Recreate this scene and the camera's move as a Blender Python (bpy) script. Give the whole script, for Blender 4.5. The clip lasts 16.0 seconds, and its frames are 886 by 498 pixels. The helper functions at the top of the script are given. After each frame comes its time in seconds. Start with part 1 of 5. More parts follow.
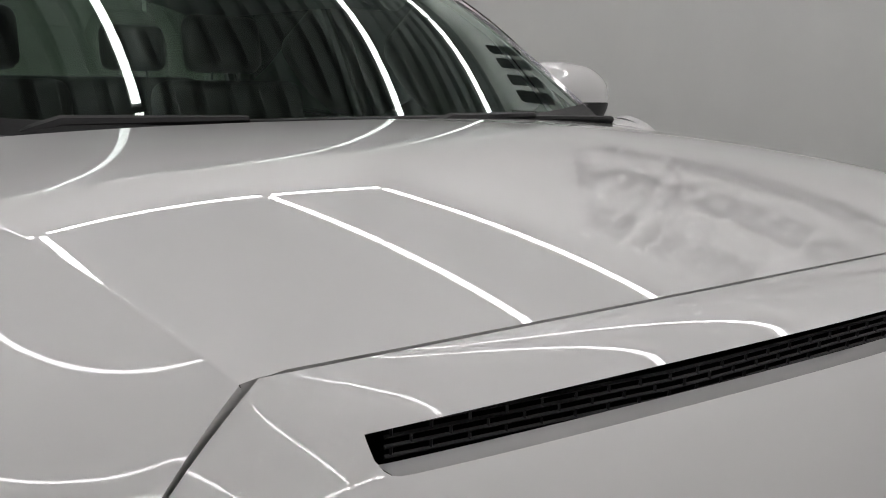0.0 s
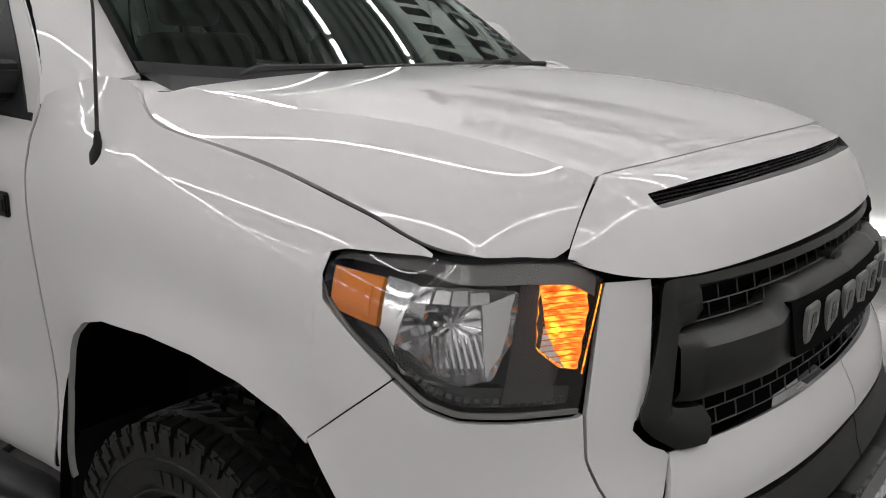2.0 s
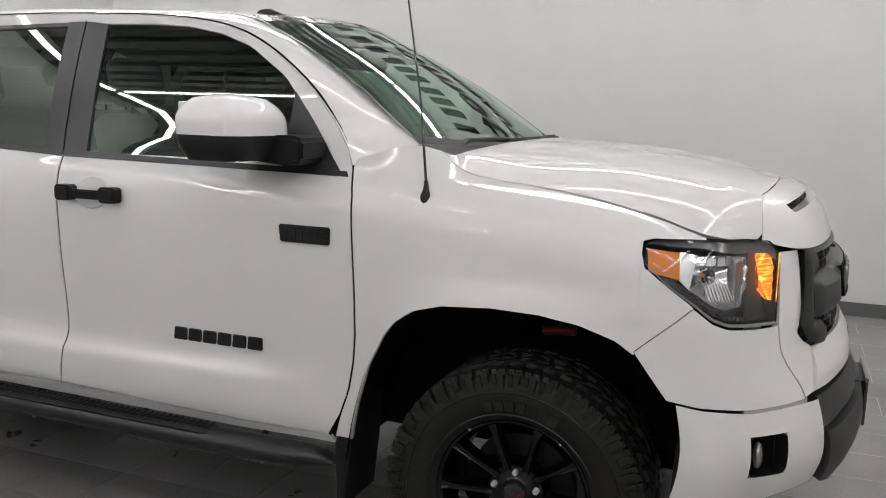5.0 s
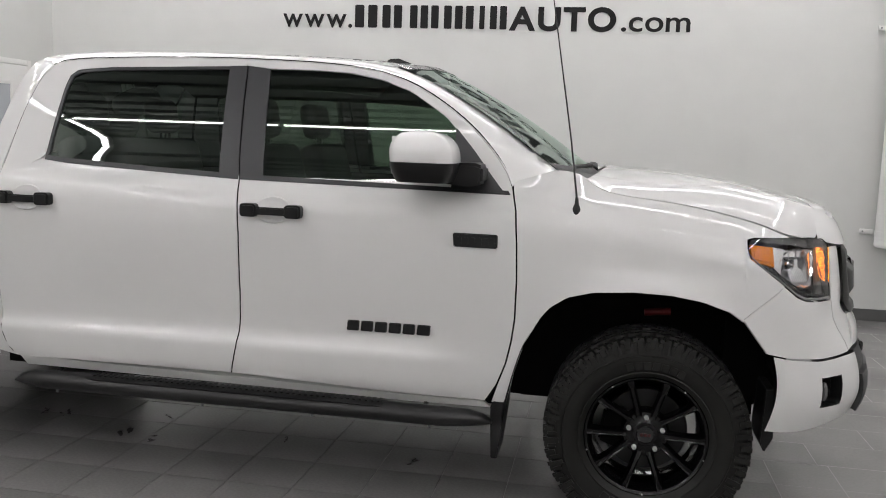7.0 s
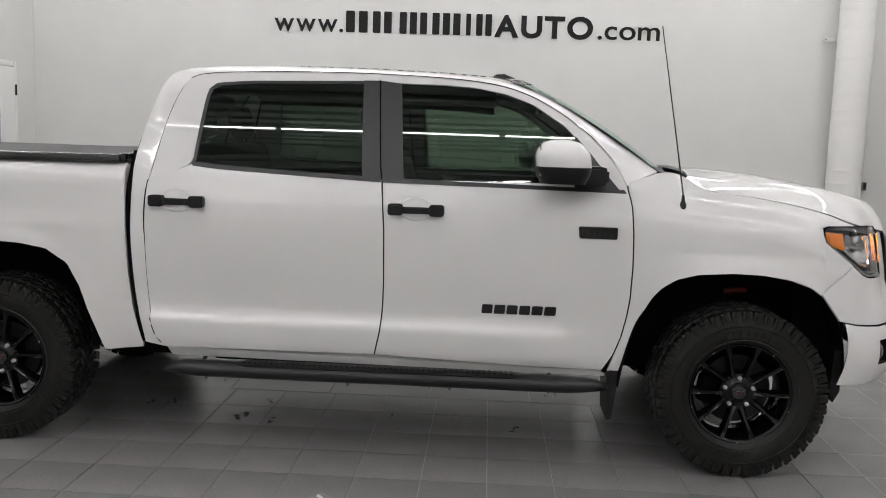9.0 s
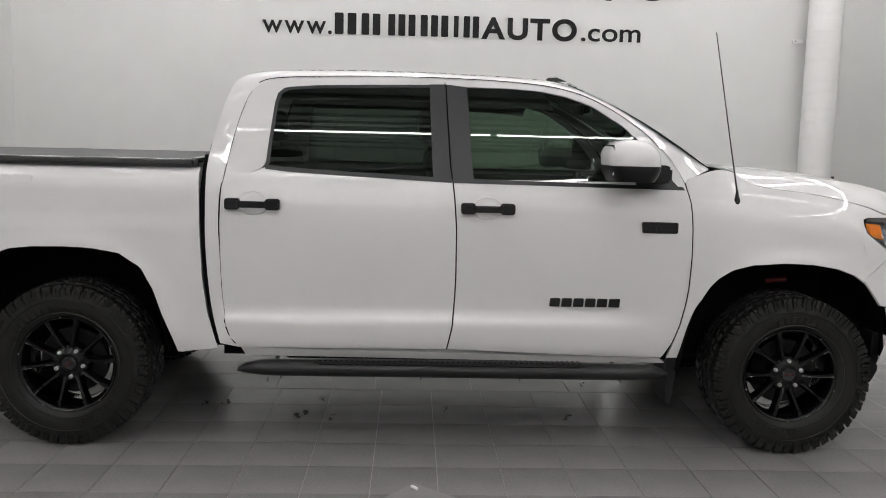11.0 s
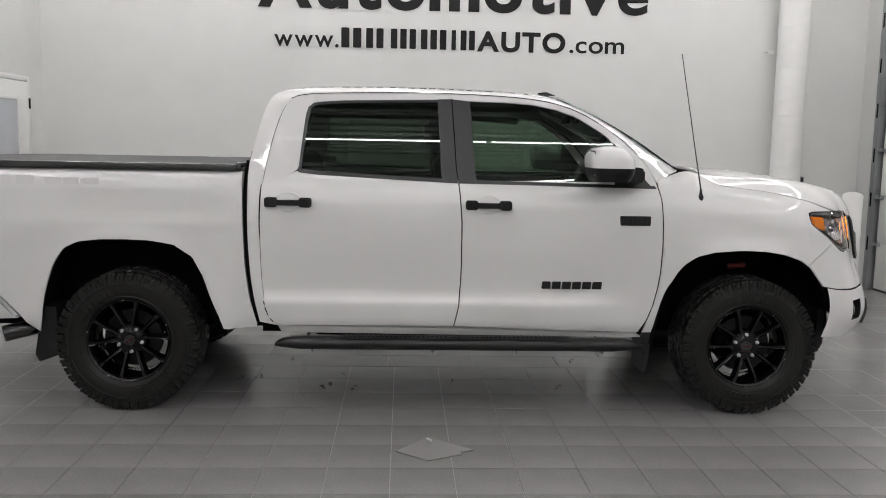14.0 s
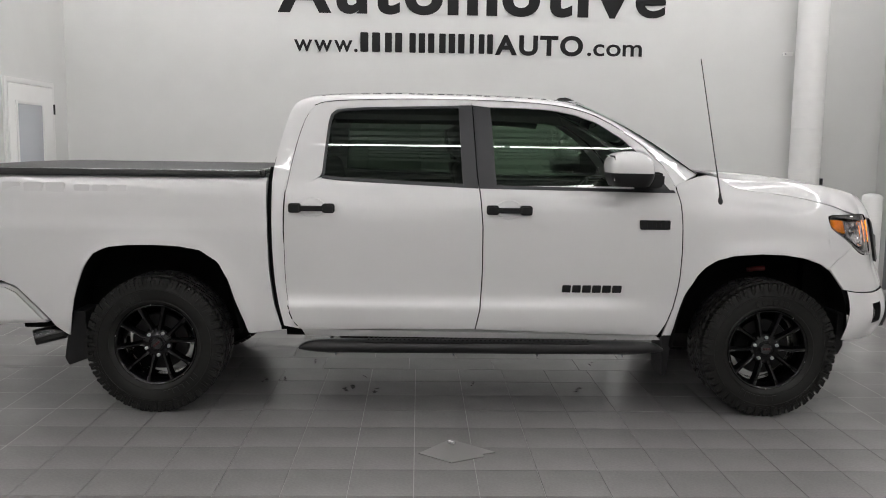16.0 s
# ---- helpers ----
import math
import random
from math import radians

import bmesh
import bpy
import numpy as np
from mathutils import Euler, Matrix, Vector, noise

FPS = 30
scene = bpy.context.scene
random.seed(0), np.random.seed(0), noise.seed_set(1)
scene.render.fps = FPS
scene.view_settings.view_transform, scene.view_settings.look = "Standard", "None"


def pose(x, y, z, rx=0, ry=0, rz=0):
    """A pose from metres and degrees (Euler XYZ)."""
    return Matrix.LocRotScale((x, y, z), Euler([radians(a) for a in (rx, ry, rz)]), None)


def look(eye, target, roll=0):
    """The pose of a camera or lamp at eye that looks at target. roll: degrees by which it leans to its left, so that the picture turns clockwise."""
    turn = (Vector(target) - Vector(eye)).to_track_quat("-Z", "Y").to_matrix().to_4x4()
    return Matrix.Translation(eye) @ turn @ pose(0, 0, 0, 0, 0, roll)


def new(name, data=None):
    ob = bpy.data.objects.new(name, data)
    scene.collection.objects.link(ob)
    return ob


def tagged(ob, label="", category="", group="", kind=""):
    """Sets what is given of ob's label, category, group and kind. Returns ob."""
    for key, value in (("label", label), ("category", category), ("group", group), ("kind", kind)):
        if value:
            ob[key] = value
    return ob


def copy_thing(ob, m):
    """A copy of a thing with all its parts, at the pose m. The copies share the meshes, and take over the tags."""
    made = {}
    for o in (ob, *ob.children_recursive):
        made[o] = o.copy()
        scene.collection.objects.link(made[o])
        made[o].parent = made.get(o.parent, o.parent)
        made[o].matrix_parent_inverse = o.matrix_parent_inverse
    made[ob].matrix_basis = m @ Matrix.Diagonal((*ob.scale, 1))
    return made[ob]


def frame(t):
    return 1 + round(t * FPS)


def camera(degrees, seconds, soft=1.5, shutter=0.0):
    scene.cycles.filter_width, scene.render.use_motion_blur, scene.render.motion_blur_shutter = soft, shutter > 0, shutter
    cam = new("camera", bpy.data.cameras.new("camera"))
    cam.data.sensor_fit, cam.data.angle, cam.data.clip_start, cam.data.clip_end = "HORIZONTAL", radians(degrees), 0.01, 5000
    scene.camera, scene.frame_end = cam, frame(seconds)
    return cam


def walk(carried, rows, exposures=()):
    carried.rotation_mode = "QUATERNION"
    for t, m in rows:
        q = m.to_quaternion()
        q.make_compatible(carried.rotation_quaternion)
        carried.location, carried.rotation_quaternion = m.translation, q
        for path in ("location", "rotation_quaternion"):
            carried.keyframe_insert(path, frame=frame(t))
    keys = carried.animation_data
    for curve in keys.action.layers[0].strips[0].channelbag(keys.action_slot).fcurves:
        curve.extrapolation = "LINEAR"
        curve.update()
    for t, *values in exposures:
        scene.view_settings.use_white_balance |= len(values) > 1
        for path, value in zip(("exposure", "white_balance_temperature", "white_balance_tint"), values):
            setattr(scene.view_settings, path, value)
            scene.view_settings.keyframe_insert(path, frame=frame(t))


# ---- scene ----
cam = camera(53.4, 16.0, 1.0)
PATH = [
    (0, (3.002, -0.851, 1.54), (1.423, 0.315, 1.151), 1.1),
    (0.5, (3.043, -1.111, 1.548), (1.557, 0.155, 1.111), 1.2),
    (1, (3.096, -1.394, 1.553), (1.712, -0.03, 1.08), 1.7),
    (1.5, (3.126, -1.641, 1.563), (1.826, -0.201, 1.078), 1.2),
    (2, (3.153, -1.9, 1.573), (1.958, -0.377, 1.073), 1.4),
    (2.5, (3.105, -2.105, 1.566), (1.979, -0.53, 1.061), 1.0),
    (3, (3.011, -2.306, 1.556), (1.966, -0.67, 1.073), 1.3),
    (3.5, (2.916, -2.578, 1.562), (1.967, -0.875, 1.116), 1.8),
    (4, (2.85, -2.909, 1.573), (1.965, -1.159, 1.18), 1.8),
    (4.5, (2.716, -3.167, 1.564), (1.908, -1.37, 1.217), 1.7),
    (7, (1.625, -4.471, 1.552), (1.27, -2.518, 1.306), 2.1),
    (7.5, (1.384, -4.766, 1.586), (1.104, -2.801, 1.337), 2.1),
    (8, (1.115, -4.9, 1.561), (0.899, -2.928, 1.313), 2.0),
    (8.5, (0.853, -5.001, 1.56), (0.697, -3.023, 1.313), 2.0),
    (9, (0.594, -5.138, 1.576), (0.499, -3.156, 1.325), 1.9),
    (9.5, (0.369, -5.185, 1.549), (0.323, -3.201, 1.298), 1.8),
    (12, (-0.226, -5.508, 1.584), (-0.12, -3.526, 1.335), 1.2),
    (12.5, (-0.216, -5.649, 1.584), (-0.12, -3.666, 1.339), 1.2),
    (13, (-0.216, -5.782, 1.585), (-0.122, -3.799, 1.342), 1.1),
    (13.5, (-0.241, -5.952, 1.59), (-0.141, -3.969, 1.348), 1.1),
    (14, (-0.235, -6.053, 1.593), (-0.142, -4.07, 1.351), 1.1),
    (14.5, (-0.241, -6.094, 1.604), (-0.16, -4.111, 1.361), 1.0),
    (15, (-0.254, -6.093, 1.609), (-0.181, -4.11, 1.366), 1.0),
    (15.5, (-0.271, -6.1, 1.616), (-0.204, -4.116, 1.372), 1.0),
    (16, (-0.267, -6.113, 1.622), (-0.211, -4.128, 1.381), 0.8),
]
# the picture is darker while white paint fills it
EXPOSURES = [(0, -0.98), (0.5, -1.0), (1, -0.80), (1.5, -0.72), (2, -0.65), (2.5, -0.51), (3.5, -0.33), (7, -0.31), (12.5, -0.33), (16, -0.37)]
walk(cam, [(t, look(eye, target, roll)) for t, eye, target, roll in PATH], EXPOSURES)

# ---- world and lights ----
world = bpy.data.worlds.new("world")
scene.world = world
world.use_nodes = True
wn = world.node_tree.nodes["Background"]
wn.inputs[0].default_value = (0.75, 0.8, 0.85, 1)
wn.inputs[1].default_value = 0.05
CEIL = 4.75         # ceiling height
WALL_N = 4.34       # wall with the sign
WALL_W = -4.36
WALL_E = 5.22
WALL_S = -9.5
LED = 30.0          # brightness of the light tubes


# ---- materials ----
def mat(name, col, rough=0.5, metal=0.0, coat=0.0, bump=0.0, scale=20.0, var=0.06, stretch=(1, 1, 1), coat_rough=0.03, spec=0.5, fine=6.0, rvar=0.0):
    """A surface with colour variation at two scales and a fine bump."""
    m = bpy.data.materials.new(name)
    m.use_nodes = True
    nt = m.node_tree
    b = nt.nodes["Principled BSDF"]
    b.inputs["Roughness"].default_value = rough
    b.inputs["Metallic"].default_value = metal
    b.inputs["Coat Weight"].default_value = coat
    b.inputs["Coat Roughness"].default_value = coat_rough
    b.inputs["Specular IOR Level"].default_value = spec
    tc = nt.nodes.new("ShaderNodeTexCoord")
    mp = nt.nodes.new("ShaderNodeMapping")
    mp.inputs["Scale"].default_value = stretch
    nt.links.new(tc.outputs["Object"], mp.inputs[0])
    n1 = nt.nodes.new("ShaderNodeTexNoise")
    n1.inputs["Scale"].default_value = scale / 10
    n1.inputs["Detail"].default_value = 5
    n2 = nt.nodes.new("ShaderNodeTexNoise")
    n2.inputs["Scale"].default_value = scale * fine
    n2.inputs["Detail"].default_value = 3
    for n in (n1, n2):
        nt.links.new(mp.outputs[0], n.inputs["Vector"])
    mix = nt.nodes.new("ShaderNodeMath")
    mix.operation = "MULTIPLY_ADD"
    nt.links.new(n2.outputs["Fac"], mix.inputs[0])
    mix.inputs[1].default_value = 0.4
    nt.links.new(n1.outputs["Fac"], mix.inputs[2])
    ramp = nt.nodes.new("ShaderNodeValToRGB")
    e = ramp.color_ramp.elements
    e[0].position, e[1].position = 0.4, 1.0
    e[0].color = (*[max(0, c * (1 - var)) for c in col], 1)
    e[1].color = (*[min(1, c * (1 + var)) for c in col], 1)
    nt.links.new(mix.outputs[0], ramp.inputs[0])
    nt.links.new(ramp.outputs[0], b.inputs["Base Color"])
    if rvar:
        rm = nt.nodes.new("ShaderNodeMath")
        rm.operation = "MULTIPLY_ADD"
        nt.links.new(n1.outputs["Fac"], rm.inputs[0])
        rm.inputs[1].default_value = rvar
        rm.inputs[2].default_value = rough - rvar / 2
        nt.links.new(rm.outputs[0], b.inputs["Roughness"])
    if bump:
        bp = nt.nodes.new("ShaderNodeBump")
        bp.inputs["Strength"].default_value = bump
        bp.inputs["Distance"].default_value = 0.002
        nt.links.new(n2.outputs["Fac"], bp.inputs["Height"])
        nt.links.new(bp.outputs[0], b.inputs["Normal"])
    return m


def glow(name, col, strength):
    m = bpy.data.materials.new(name)
    m.use_nodes = True
    nt = m.node_tree
    b = nt.nodes["Principled BSDF"]
    b.inputs["Base Color"].default_value = (*col, 1)
    b.inputs["Emission Color"].default_value = (*col, 1)
    b.inputs["Emission Strength"].default_value = strength
    return m


def glass(name, tint, rough=0.0, ior=1.52, sheen=(1, 1, 1)):
    """A clear pane: tinted see-through, with gloss by Fresnel."""
    m = bpy.data.materials.new(name)
    m.use_nodes = True
    nt = m.node_tree
    nt.nodes.remove(nt.nodes["Principled BSDF"])
    out = nt.nodes["Material Output"]
    tr = nt.nodes.new("ShaderNodeBsdfTransparent")
    tr.inputs[0].default_value = (*tint, 1)
    gl = nt.nodes.new("ShaderNodeBsdfGlossy")
    gl.inputs["Roughness"].default_value = rough
    gl.inputs["Color"].default_value = (*sheen, 1)
    fr = nt.nodes.new("ShaderNodeFresnel")
    fr.inputs["IOR"].default_value = ior
    mx = nt.nodes.new("ShaderNodeMixShader")
    nt.links.new(fr.outputs[0], mx.inputs[0])
    nt.links.new(tr.outputs[0], mx.inputs[1])
    nt.links.new(gl.outputs[0], mx.inputs[2])
    nt.links.new(mx.outputs[0], out.inputs[0])
    return m


PAINT = mat("white_paint", (0.72, 0.715, 0.705), 0.45, coat=1.0, var=0.008, scale=4, coat_rough=0.0, spec=0.12)
PLASTIC = mat("black_plastic", (0.007, 0.007, 0.0072), 0.45, spec=0.35, bump=0.25, scale=60, var=0.15)
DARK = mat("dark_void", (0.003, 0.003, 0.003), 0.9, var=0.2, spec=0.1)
GLOSSB = mat("gloss_black", (0.012, 0.012, 0.013), 0.18, coat=0.6, var=0.1)
SATIN = mat("satin_black_trim", (0.024, 0.025, 0.027), 0.34, var=0.1, scale=8)
GREY = mat("gunmetal_grille", (0.011, 0.0118, 0.0095), 0.36, metal=0.1, var=0.08, scale=10)
RUBBER = mat("tyre_rubber", (0.0098, 0.0099, 0.0087), 0.42, bump=0.4, scale=50, var=0.25, spec=0.3)
STEPM = mat("satin_black_steel", (0.008, 0.008, 0.0083), 0.36, bump=0.1, scale=40, var=0.12)
RIM = mat("black_alloy", (0.0025, 0.0025, 0.0028), 0.12, var=0.1, spec=0.35)
CHROME = mat("chrome", (0.75, 0.75, 0.76), 0.1, metal=1.0, var=0.03)
REFLECTOR = mat("lamp_reflector", (0.90, 0.90, 0.91), 0.10, metal=0.88, var=0.05, scale=30)
HOUSING = mat("lamp_housing", (0.05, 0.047, 0.047), 0.3, var=0.15)
AMBER = mat("amber_lens", (0.72, 0.215, 0.0), 0.25, coat=0.25, var=0.12, scale=40, spec=0.3)
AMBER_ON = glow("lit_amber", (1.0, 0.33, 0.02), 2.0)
# noise in the emission imitates bulb light on the reflector's facets
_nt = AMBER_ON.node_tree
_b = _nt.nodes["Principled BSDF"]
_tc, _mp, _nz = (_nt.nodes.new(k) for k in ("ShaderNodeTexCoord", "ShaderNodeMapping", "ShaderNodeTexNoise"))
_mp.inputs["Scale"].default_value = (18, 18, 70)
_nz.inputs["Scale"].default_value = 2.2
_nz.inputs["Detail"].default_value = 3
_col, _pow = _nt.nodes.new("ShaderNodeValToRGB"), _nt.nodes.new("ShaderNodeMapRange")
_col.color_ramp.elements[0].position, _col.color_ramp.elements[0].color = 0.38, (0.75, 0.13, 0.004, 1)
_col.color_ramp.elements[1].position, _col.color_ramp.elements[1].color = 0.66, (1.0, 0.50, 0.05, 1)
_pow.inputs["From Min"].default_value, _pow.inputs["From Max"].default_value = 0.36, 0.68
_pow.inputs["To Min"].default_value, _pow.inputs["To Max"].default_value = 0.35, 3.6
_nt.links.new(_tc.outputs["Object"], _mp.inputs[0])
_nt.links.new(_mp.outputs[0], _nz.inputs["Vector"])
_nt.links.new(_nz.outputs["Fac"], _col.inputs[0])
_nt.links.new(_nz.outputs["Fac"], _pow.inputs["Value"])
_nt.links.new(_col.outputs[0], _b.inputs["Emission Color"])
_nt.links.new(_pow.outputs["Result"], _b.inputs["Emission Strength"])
RED = mat("red_lens", (0.35, 0.015, 0.015), 0.2, coat=0.8)
DULL_RED = mat("dull_red_enamel", (0.05, 0.006, 0.006), 0.3)
DISC = mat("brake_iron", (0.02, 0.02, 0.02), 0.4, metal=0.6, var=0.2)
LENS = glass("clear_lens", (0.93, 0.93, 0.93))
GLASS = glass("windscreen_glass", (0.60, 0.74, 0.64), ior=1.85, sheen=(0.88, 1.0, 0.93))
TINT = glass("tinted_glass", (0.26, 0.34, 0.27), ior=1.8, sheen=(0.9, 1.0, 0.92))
PRIVACY = glass("privacy_glass", (0.15, 0.19, 0.155), ior=1.8, sheen=(0.9, 1.0, 0.92))
SEAT = mat("seat_leather", (0.02, 0.021, 0.021), 0.5, bump=0.2, scale=40)
WALLM = mat("wall_paint", (0.66, 0.665, 0.645), 0.55, bump=0.12, scale=30, var=0.03)
CEILM = mat("metal_deck", (0.30, 0.32, 0.31), 0.5, var=0.06)
TILE = mat("porcelain_tile", (0.238, 0.233, 0.227), 0.24, bump=0.05, scale=12, var=0.28, rvar=0.12)
GROUT = mat("grout", (0.29, 0.282, 0.272), 0.8, bump=0.2, scale=60, var=0.12)
WHITE = mat("white_gloss_paint", (0.78, 0.78, 0.76), 0.4, bump=0.1, scale=20, var=0.03)
INK = mat("black_sign_vinyl", (0.010, 0.010, 0.010), 0.5, spec=0.2)
STEEL = mat("galvanised_steel", (0.32, 0.33, 0.34), 0.42, metal=0.9, var=0.2, scale=30)
BASE = mat("grey_cove_base", (0.11, 0.11, 0.108), 0.5, var=0.1)
TONNEAU = mat("tonneau_vinyl", (0.035, 0.035, 0.037), 0.55, bump=0.35, scale=80, var=0.12)
TUBE = glow("light_tube", (1.0, 0.965, 0.985), LED)


# ---- mesh helpers ----
def link(name, bm, m, parent=None, smooth=True, label="", angle=40):
    me = bpy.data.meshes.new(name)
    bm.normal_update()
    for f in bm.faces:
        f.smooth = smooth
    if smooth:
        for e in bm.edges:
            if len(e.link_faces) == 2 and e.calc_face_angle(0) > radians(angle):
                e.smooth = False
    bm.to_mesh(me)
    bm.free()
    me.materials.append(m)
    ob = new(name, me)
    if parent:
        ob.parent = parent
    return tagged(ob, label)


def part(name, bm, m, parent, label="", smooth=True, angle=40):
    return link(name, bm, m, parent, smooth, label, angle)


def thing(name, label, category, group="", kind="", at=(0, 0, 0)):
    ob = new(name)
    ob.location = at
    return tagged(ob, label, category, group, kind)


def box(x0, x1, y0, y1, z0, z1, bevel=0.0, bm=None, seg=2):
    bm2 = bmesh.new()
    bmesh.ops.create_cube(bm2, size=1, matrix=Matrix.LocRotScale(((x0 + x1) / 2, (y0 + y1) / 2, (z0 + z1) / 2), None, (abs(x1 - x0), abs(y1 - y0), abs(z1 - z0))))
    if bevel:
        bmesh.ops.bevel(bm2, geom=bm2.edges[:], offset=bevel, segments=seg, affect="EDGES", profile=0.5)
    if bm is None:
        return bm2
    return merge(bm, bm2)


def merge(bm, other, m=None):
    me = bpy.data.meshes.new("tmp")
    if m is not None:
        bmesh.ops.transform(other, matrix=m, verts=other.verts[:])
    other.to_mesh(me)
    other.free()
    bm.from_mesh(me)
    bpy.data.meshes.remove(me)
    return bm


def sheet(P, thick=0.0, bm=None, flip=False, closed=False, want=None):
    """A surface through rows of points; thick folds its rim inwards to give the panel's edge."""
    P = np.asarray(P, float)
    bm = bm or bmesh.new()
    nu, nv = P.shape[:2]
    v = [[bm.verts.new(P[i, j]) for j in range(nv)] for i in range(nu)]
    faces = []
    for i in range(nu if closed else nu - 1):
        for j in range(nv - 1):
            k = (i + 1) % nu
            a = [v[i][j], v[k][j], v[k][j + 1], v[i][j + 1]]
            c = [q.co for q in a]
            a = [q for n, q in enumerate(a) if (q.co - c[n - 1]).length > 1e-6]
            if len(a) > 2:
                try:
                    faces.append(bm.faces.new(a))
                except ValueError:
                    pass
    bmesh.ops.remove_doubles(bm, verts=bm.verts[:], dist=1e-5)
    faces = [f for f in bm.faces]
    if want is not None:
        bm.normal_update()
        s = Vector((0, 0, 0))
        for f in faces:
            s += f.normal * f.calc_area()
        if s.dot(Vector(want)) < 0:
            bmesh.ops.reverse_faces(bm, faces=faces)
    elif flip:
        bmesh.ops.reverse_faces(bm, faces=faces)
    if thick:
        bm.normal_update()
        old = list(bm.verts)
        nrm = {q: q.normal.copy() for q in old}
        rim = [e for e in bm.edges if len(e.link_faces) == 1]
        low = {}
        for e in rim:
            for q in e.verts:
                if q not in low:
                    low[q] = bm.verts.new(q.co - nrm[q] * thick)
        for e in rim:
            a, b = e.verts
            f = e.link_faces[0]
            lp = [l for l in f.loops if l.edge == e][0]
            if lp.vert == a:
                a, b = b, a
            bm.faces.new((a, b, low[b], low[a]))
    return bm


def resample(pts, n):
    pts = np.asarray(pts, float)
    d = np.r_[0, np.cumsum(np.linalg.norm(np.diff(pts, axis=0), axis=1))]
    s = np.linspace(0, d[-1], n)
    return np.stack([np.interp(s, d, pts[:, k]) for k in range(pts.shape[1])], 1)


def smooth_line(pts, n, rounds=2):
    """A line through the points with its corners rounded."""
    p = np.asarray(pts, float)
    for _ in range(rounds):
        q = [p[0]]
        for a, b in zip(p[:-1], p[1:]):
            q += [a * 0.75 + b * 0.25, a * 0.25 + b * 0.75]
        p = np.array(q + [p[-1]])
    return resample(p, n)


def spline(xs, ys, x):
    """Monotone cubic through the knots."""
    xs, ys = np.asarray(xs, float), np.asarray(ys, float)
    h, d = np.diff(xs), np.diff(ys) / np.diff(xs)
    m = np.r_[d[0], [0 if a * b <= 0 else 2 * a * b / (a + b) for a, b in zip(d[:-1], d[1:])], d[-1]]
    x = np.clip(x, xs[0], xs[-1])
    i = np.clip(np.searchsorted(xs, x) - 1, 0, len(h) - 1)
    t = (x - xs[i]) / h[i]
    return ys[i] * (1 + 2 * t) * (1 - t) ** 2 + h[i] * m[i] * t * (1 - t) ** 2 + ys[i + 1] * t * t * (3 - 2 * t) + h[i] * m[i + 1] * t * t * (t - 1)


def tube(pts, r, n=12, bm=None, cap=True):
    """A round bar along a line; r one radius or one per point."""
    pts = [Vector(p) for p in pts]
    rs = [r] * len(pts) if not hasattr(r, "__len__") else r
    bm = bm or bmesh.new()
    rings = []
    up = Vector((0.01, 0.02, 1))
    for i, p in enumerate(pts):
        d = (pts[min(i + 1, len(pts) - 1)] - pts[max(i - 1, 0)]).normalized()
        if abs(d.dot(up.normalized())) > 0.95:
            up = Vector((1, 0.02, 0.01))
        a = d.cross(up).normalized()
        b = d.cross(a)
        rings.append([bm.verts.new(p + (a * math.cos(k * math.tau / n) + b * math.sin(k * math.tau / n)) * rs[i]) for k in range(n)])
    for r0, r1 in zip(rings[:-1], rings[1:]):
        for k in range(n):
            bm.faces.new((r0[k], r0[(k + 1) % n], r1[(k + 1) % n], r1[k]))
    if cap:
        bm.faces.new(rings[0][::-1])
        bm.faces.new(rings[-1])
    return bm


def lathe(profile, n, axis="y", bm=None, start=0.0):
    """Turns (radius, offset) pairs round an axis through the origin."""
    bm = bm or bmesh.new()
    rows = []
    for k in range(n):
        a = start + k * math.tau / n
        c, s = math.cos(a), math.sin(a)
        rows.append([bm.verts.new((r * c, o, r * s) if axis == "y" else (r * c, r * s, o)) for r, o in profile])
    for k in range(n):
        a, b = rows[k], rows[(k + 1) % n]
        for j in range(len(profile) - 1):
            if profile[j][0] < 1e-6 and profile[j + 1][0] < 1e-6:
                continue
            bm.faces.new((a[j], b[j], b[j + 1], a[j + 1]))
    bmesh.ops.remove_doubles(bm, verts=bm.verts[:], dist=1e-6)
    bmesh.ops.recalc_face_normals(bm, faces=bm.faces[:])
    return bm


def prism(outline, d0, d1, axis="y", bevel=0.0):
    """An outline in the plane across the axis, drawn out from d0 to d1."""
    bm = bmesh.new()

    def P(a, b, d):
        return {"y": (a, d, b), "x": (d, a, b), "z": (a, b, d)}[axis]
    lo = [bm.verts.new(P(a, b, d0)) for a, b in outline]
    hi = [bm.verts.new(P(a, b, d1)) for a, b in outline]
    n = len(outline)
    bm.faces.new(lo)
    bm.faces.new(hi[::-1])
    for k in range(n):
        bm.faces.new((lo[k], lo[(k + 1) % n], hi[(k + 1) % n], hi[k]))
    bmesh.ops.recalc_face_normals(bm, faces=bm.faces[:])
    if bevel:
        bmesh.ops.bevel(bm, geom=[e for e in bm.edges if len(e.link_faces) == 2 and e.calc_face_angle(0) > 0.5], offset=bevel, segments=2, affect="EDGES")
    return bm


def round_rect(x0, x1, y0, y1, r, n=5):
    out = []
    for cx, cy, a0 in ((x1 - r, y1 - r, 0), (x0 + r, y1 - r, 90), (x0 + r, y0 + r, 180), (x1 - r, y0 + r, 270)):
        for k in range(n):
            a = radians(a0 + 90 * k / (n - 1))
            out.append((cx + r * math.cos(a), cy + r * math.sin(a)))
    return out


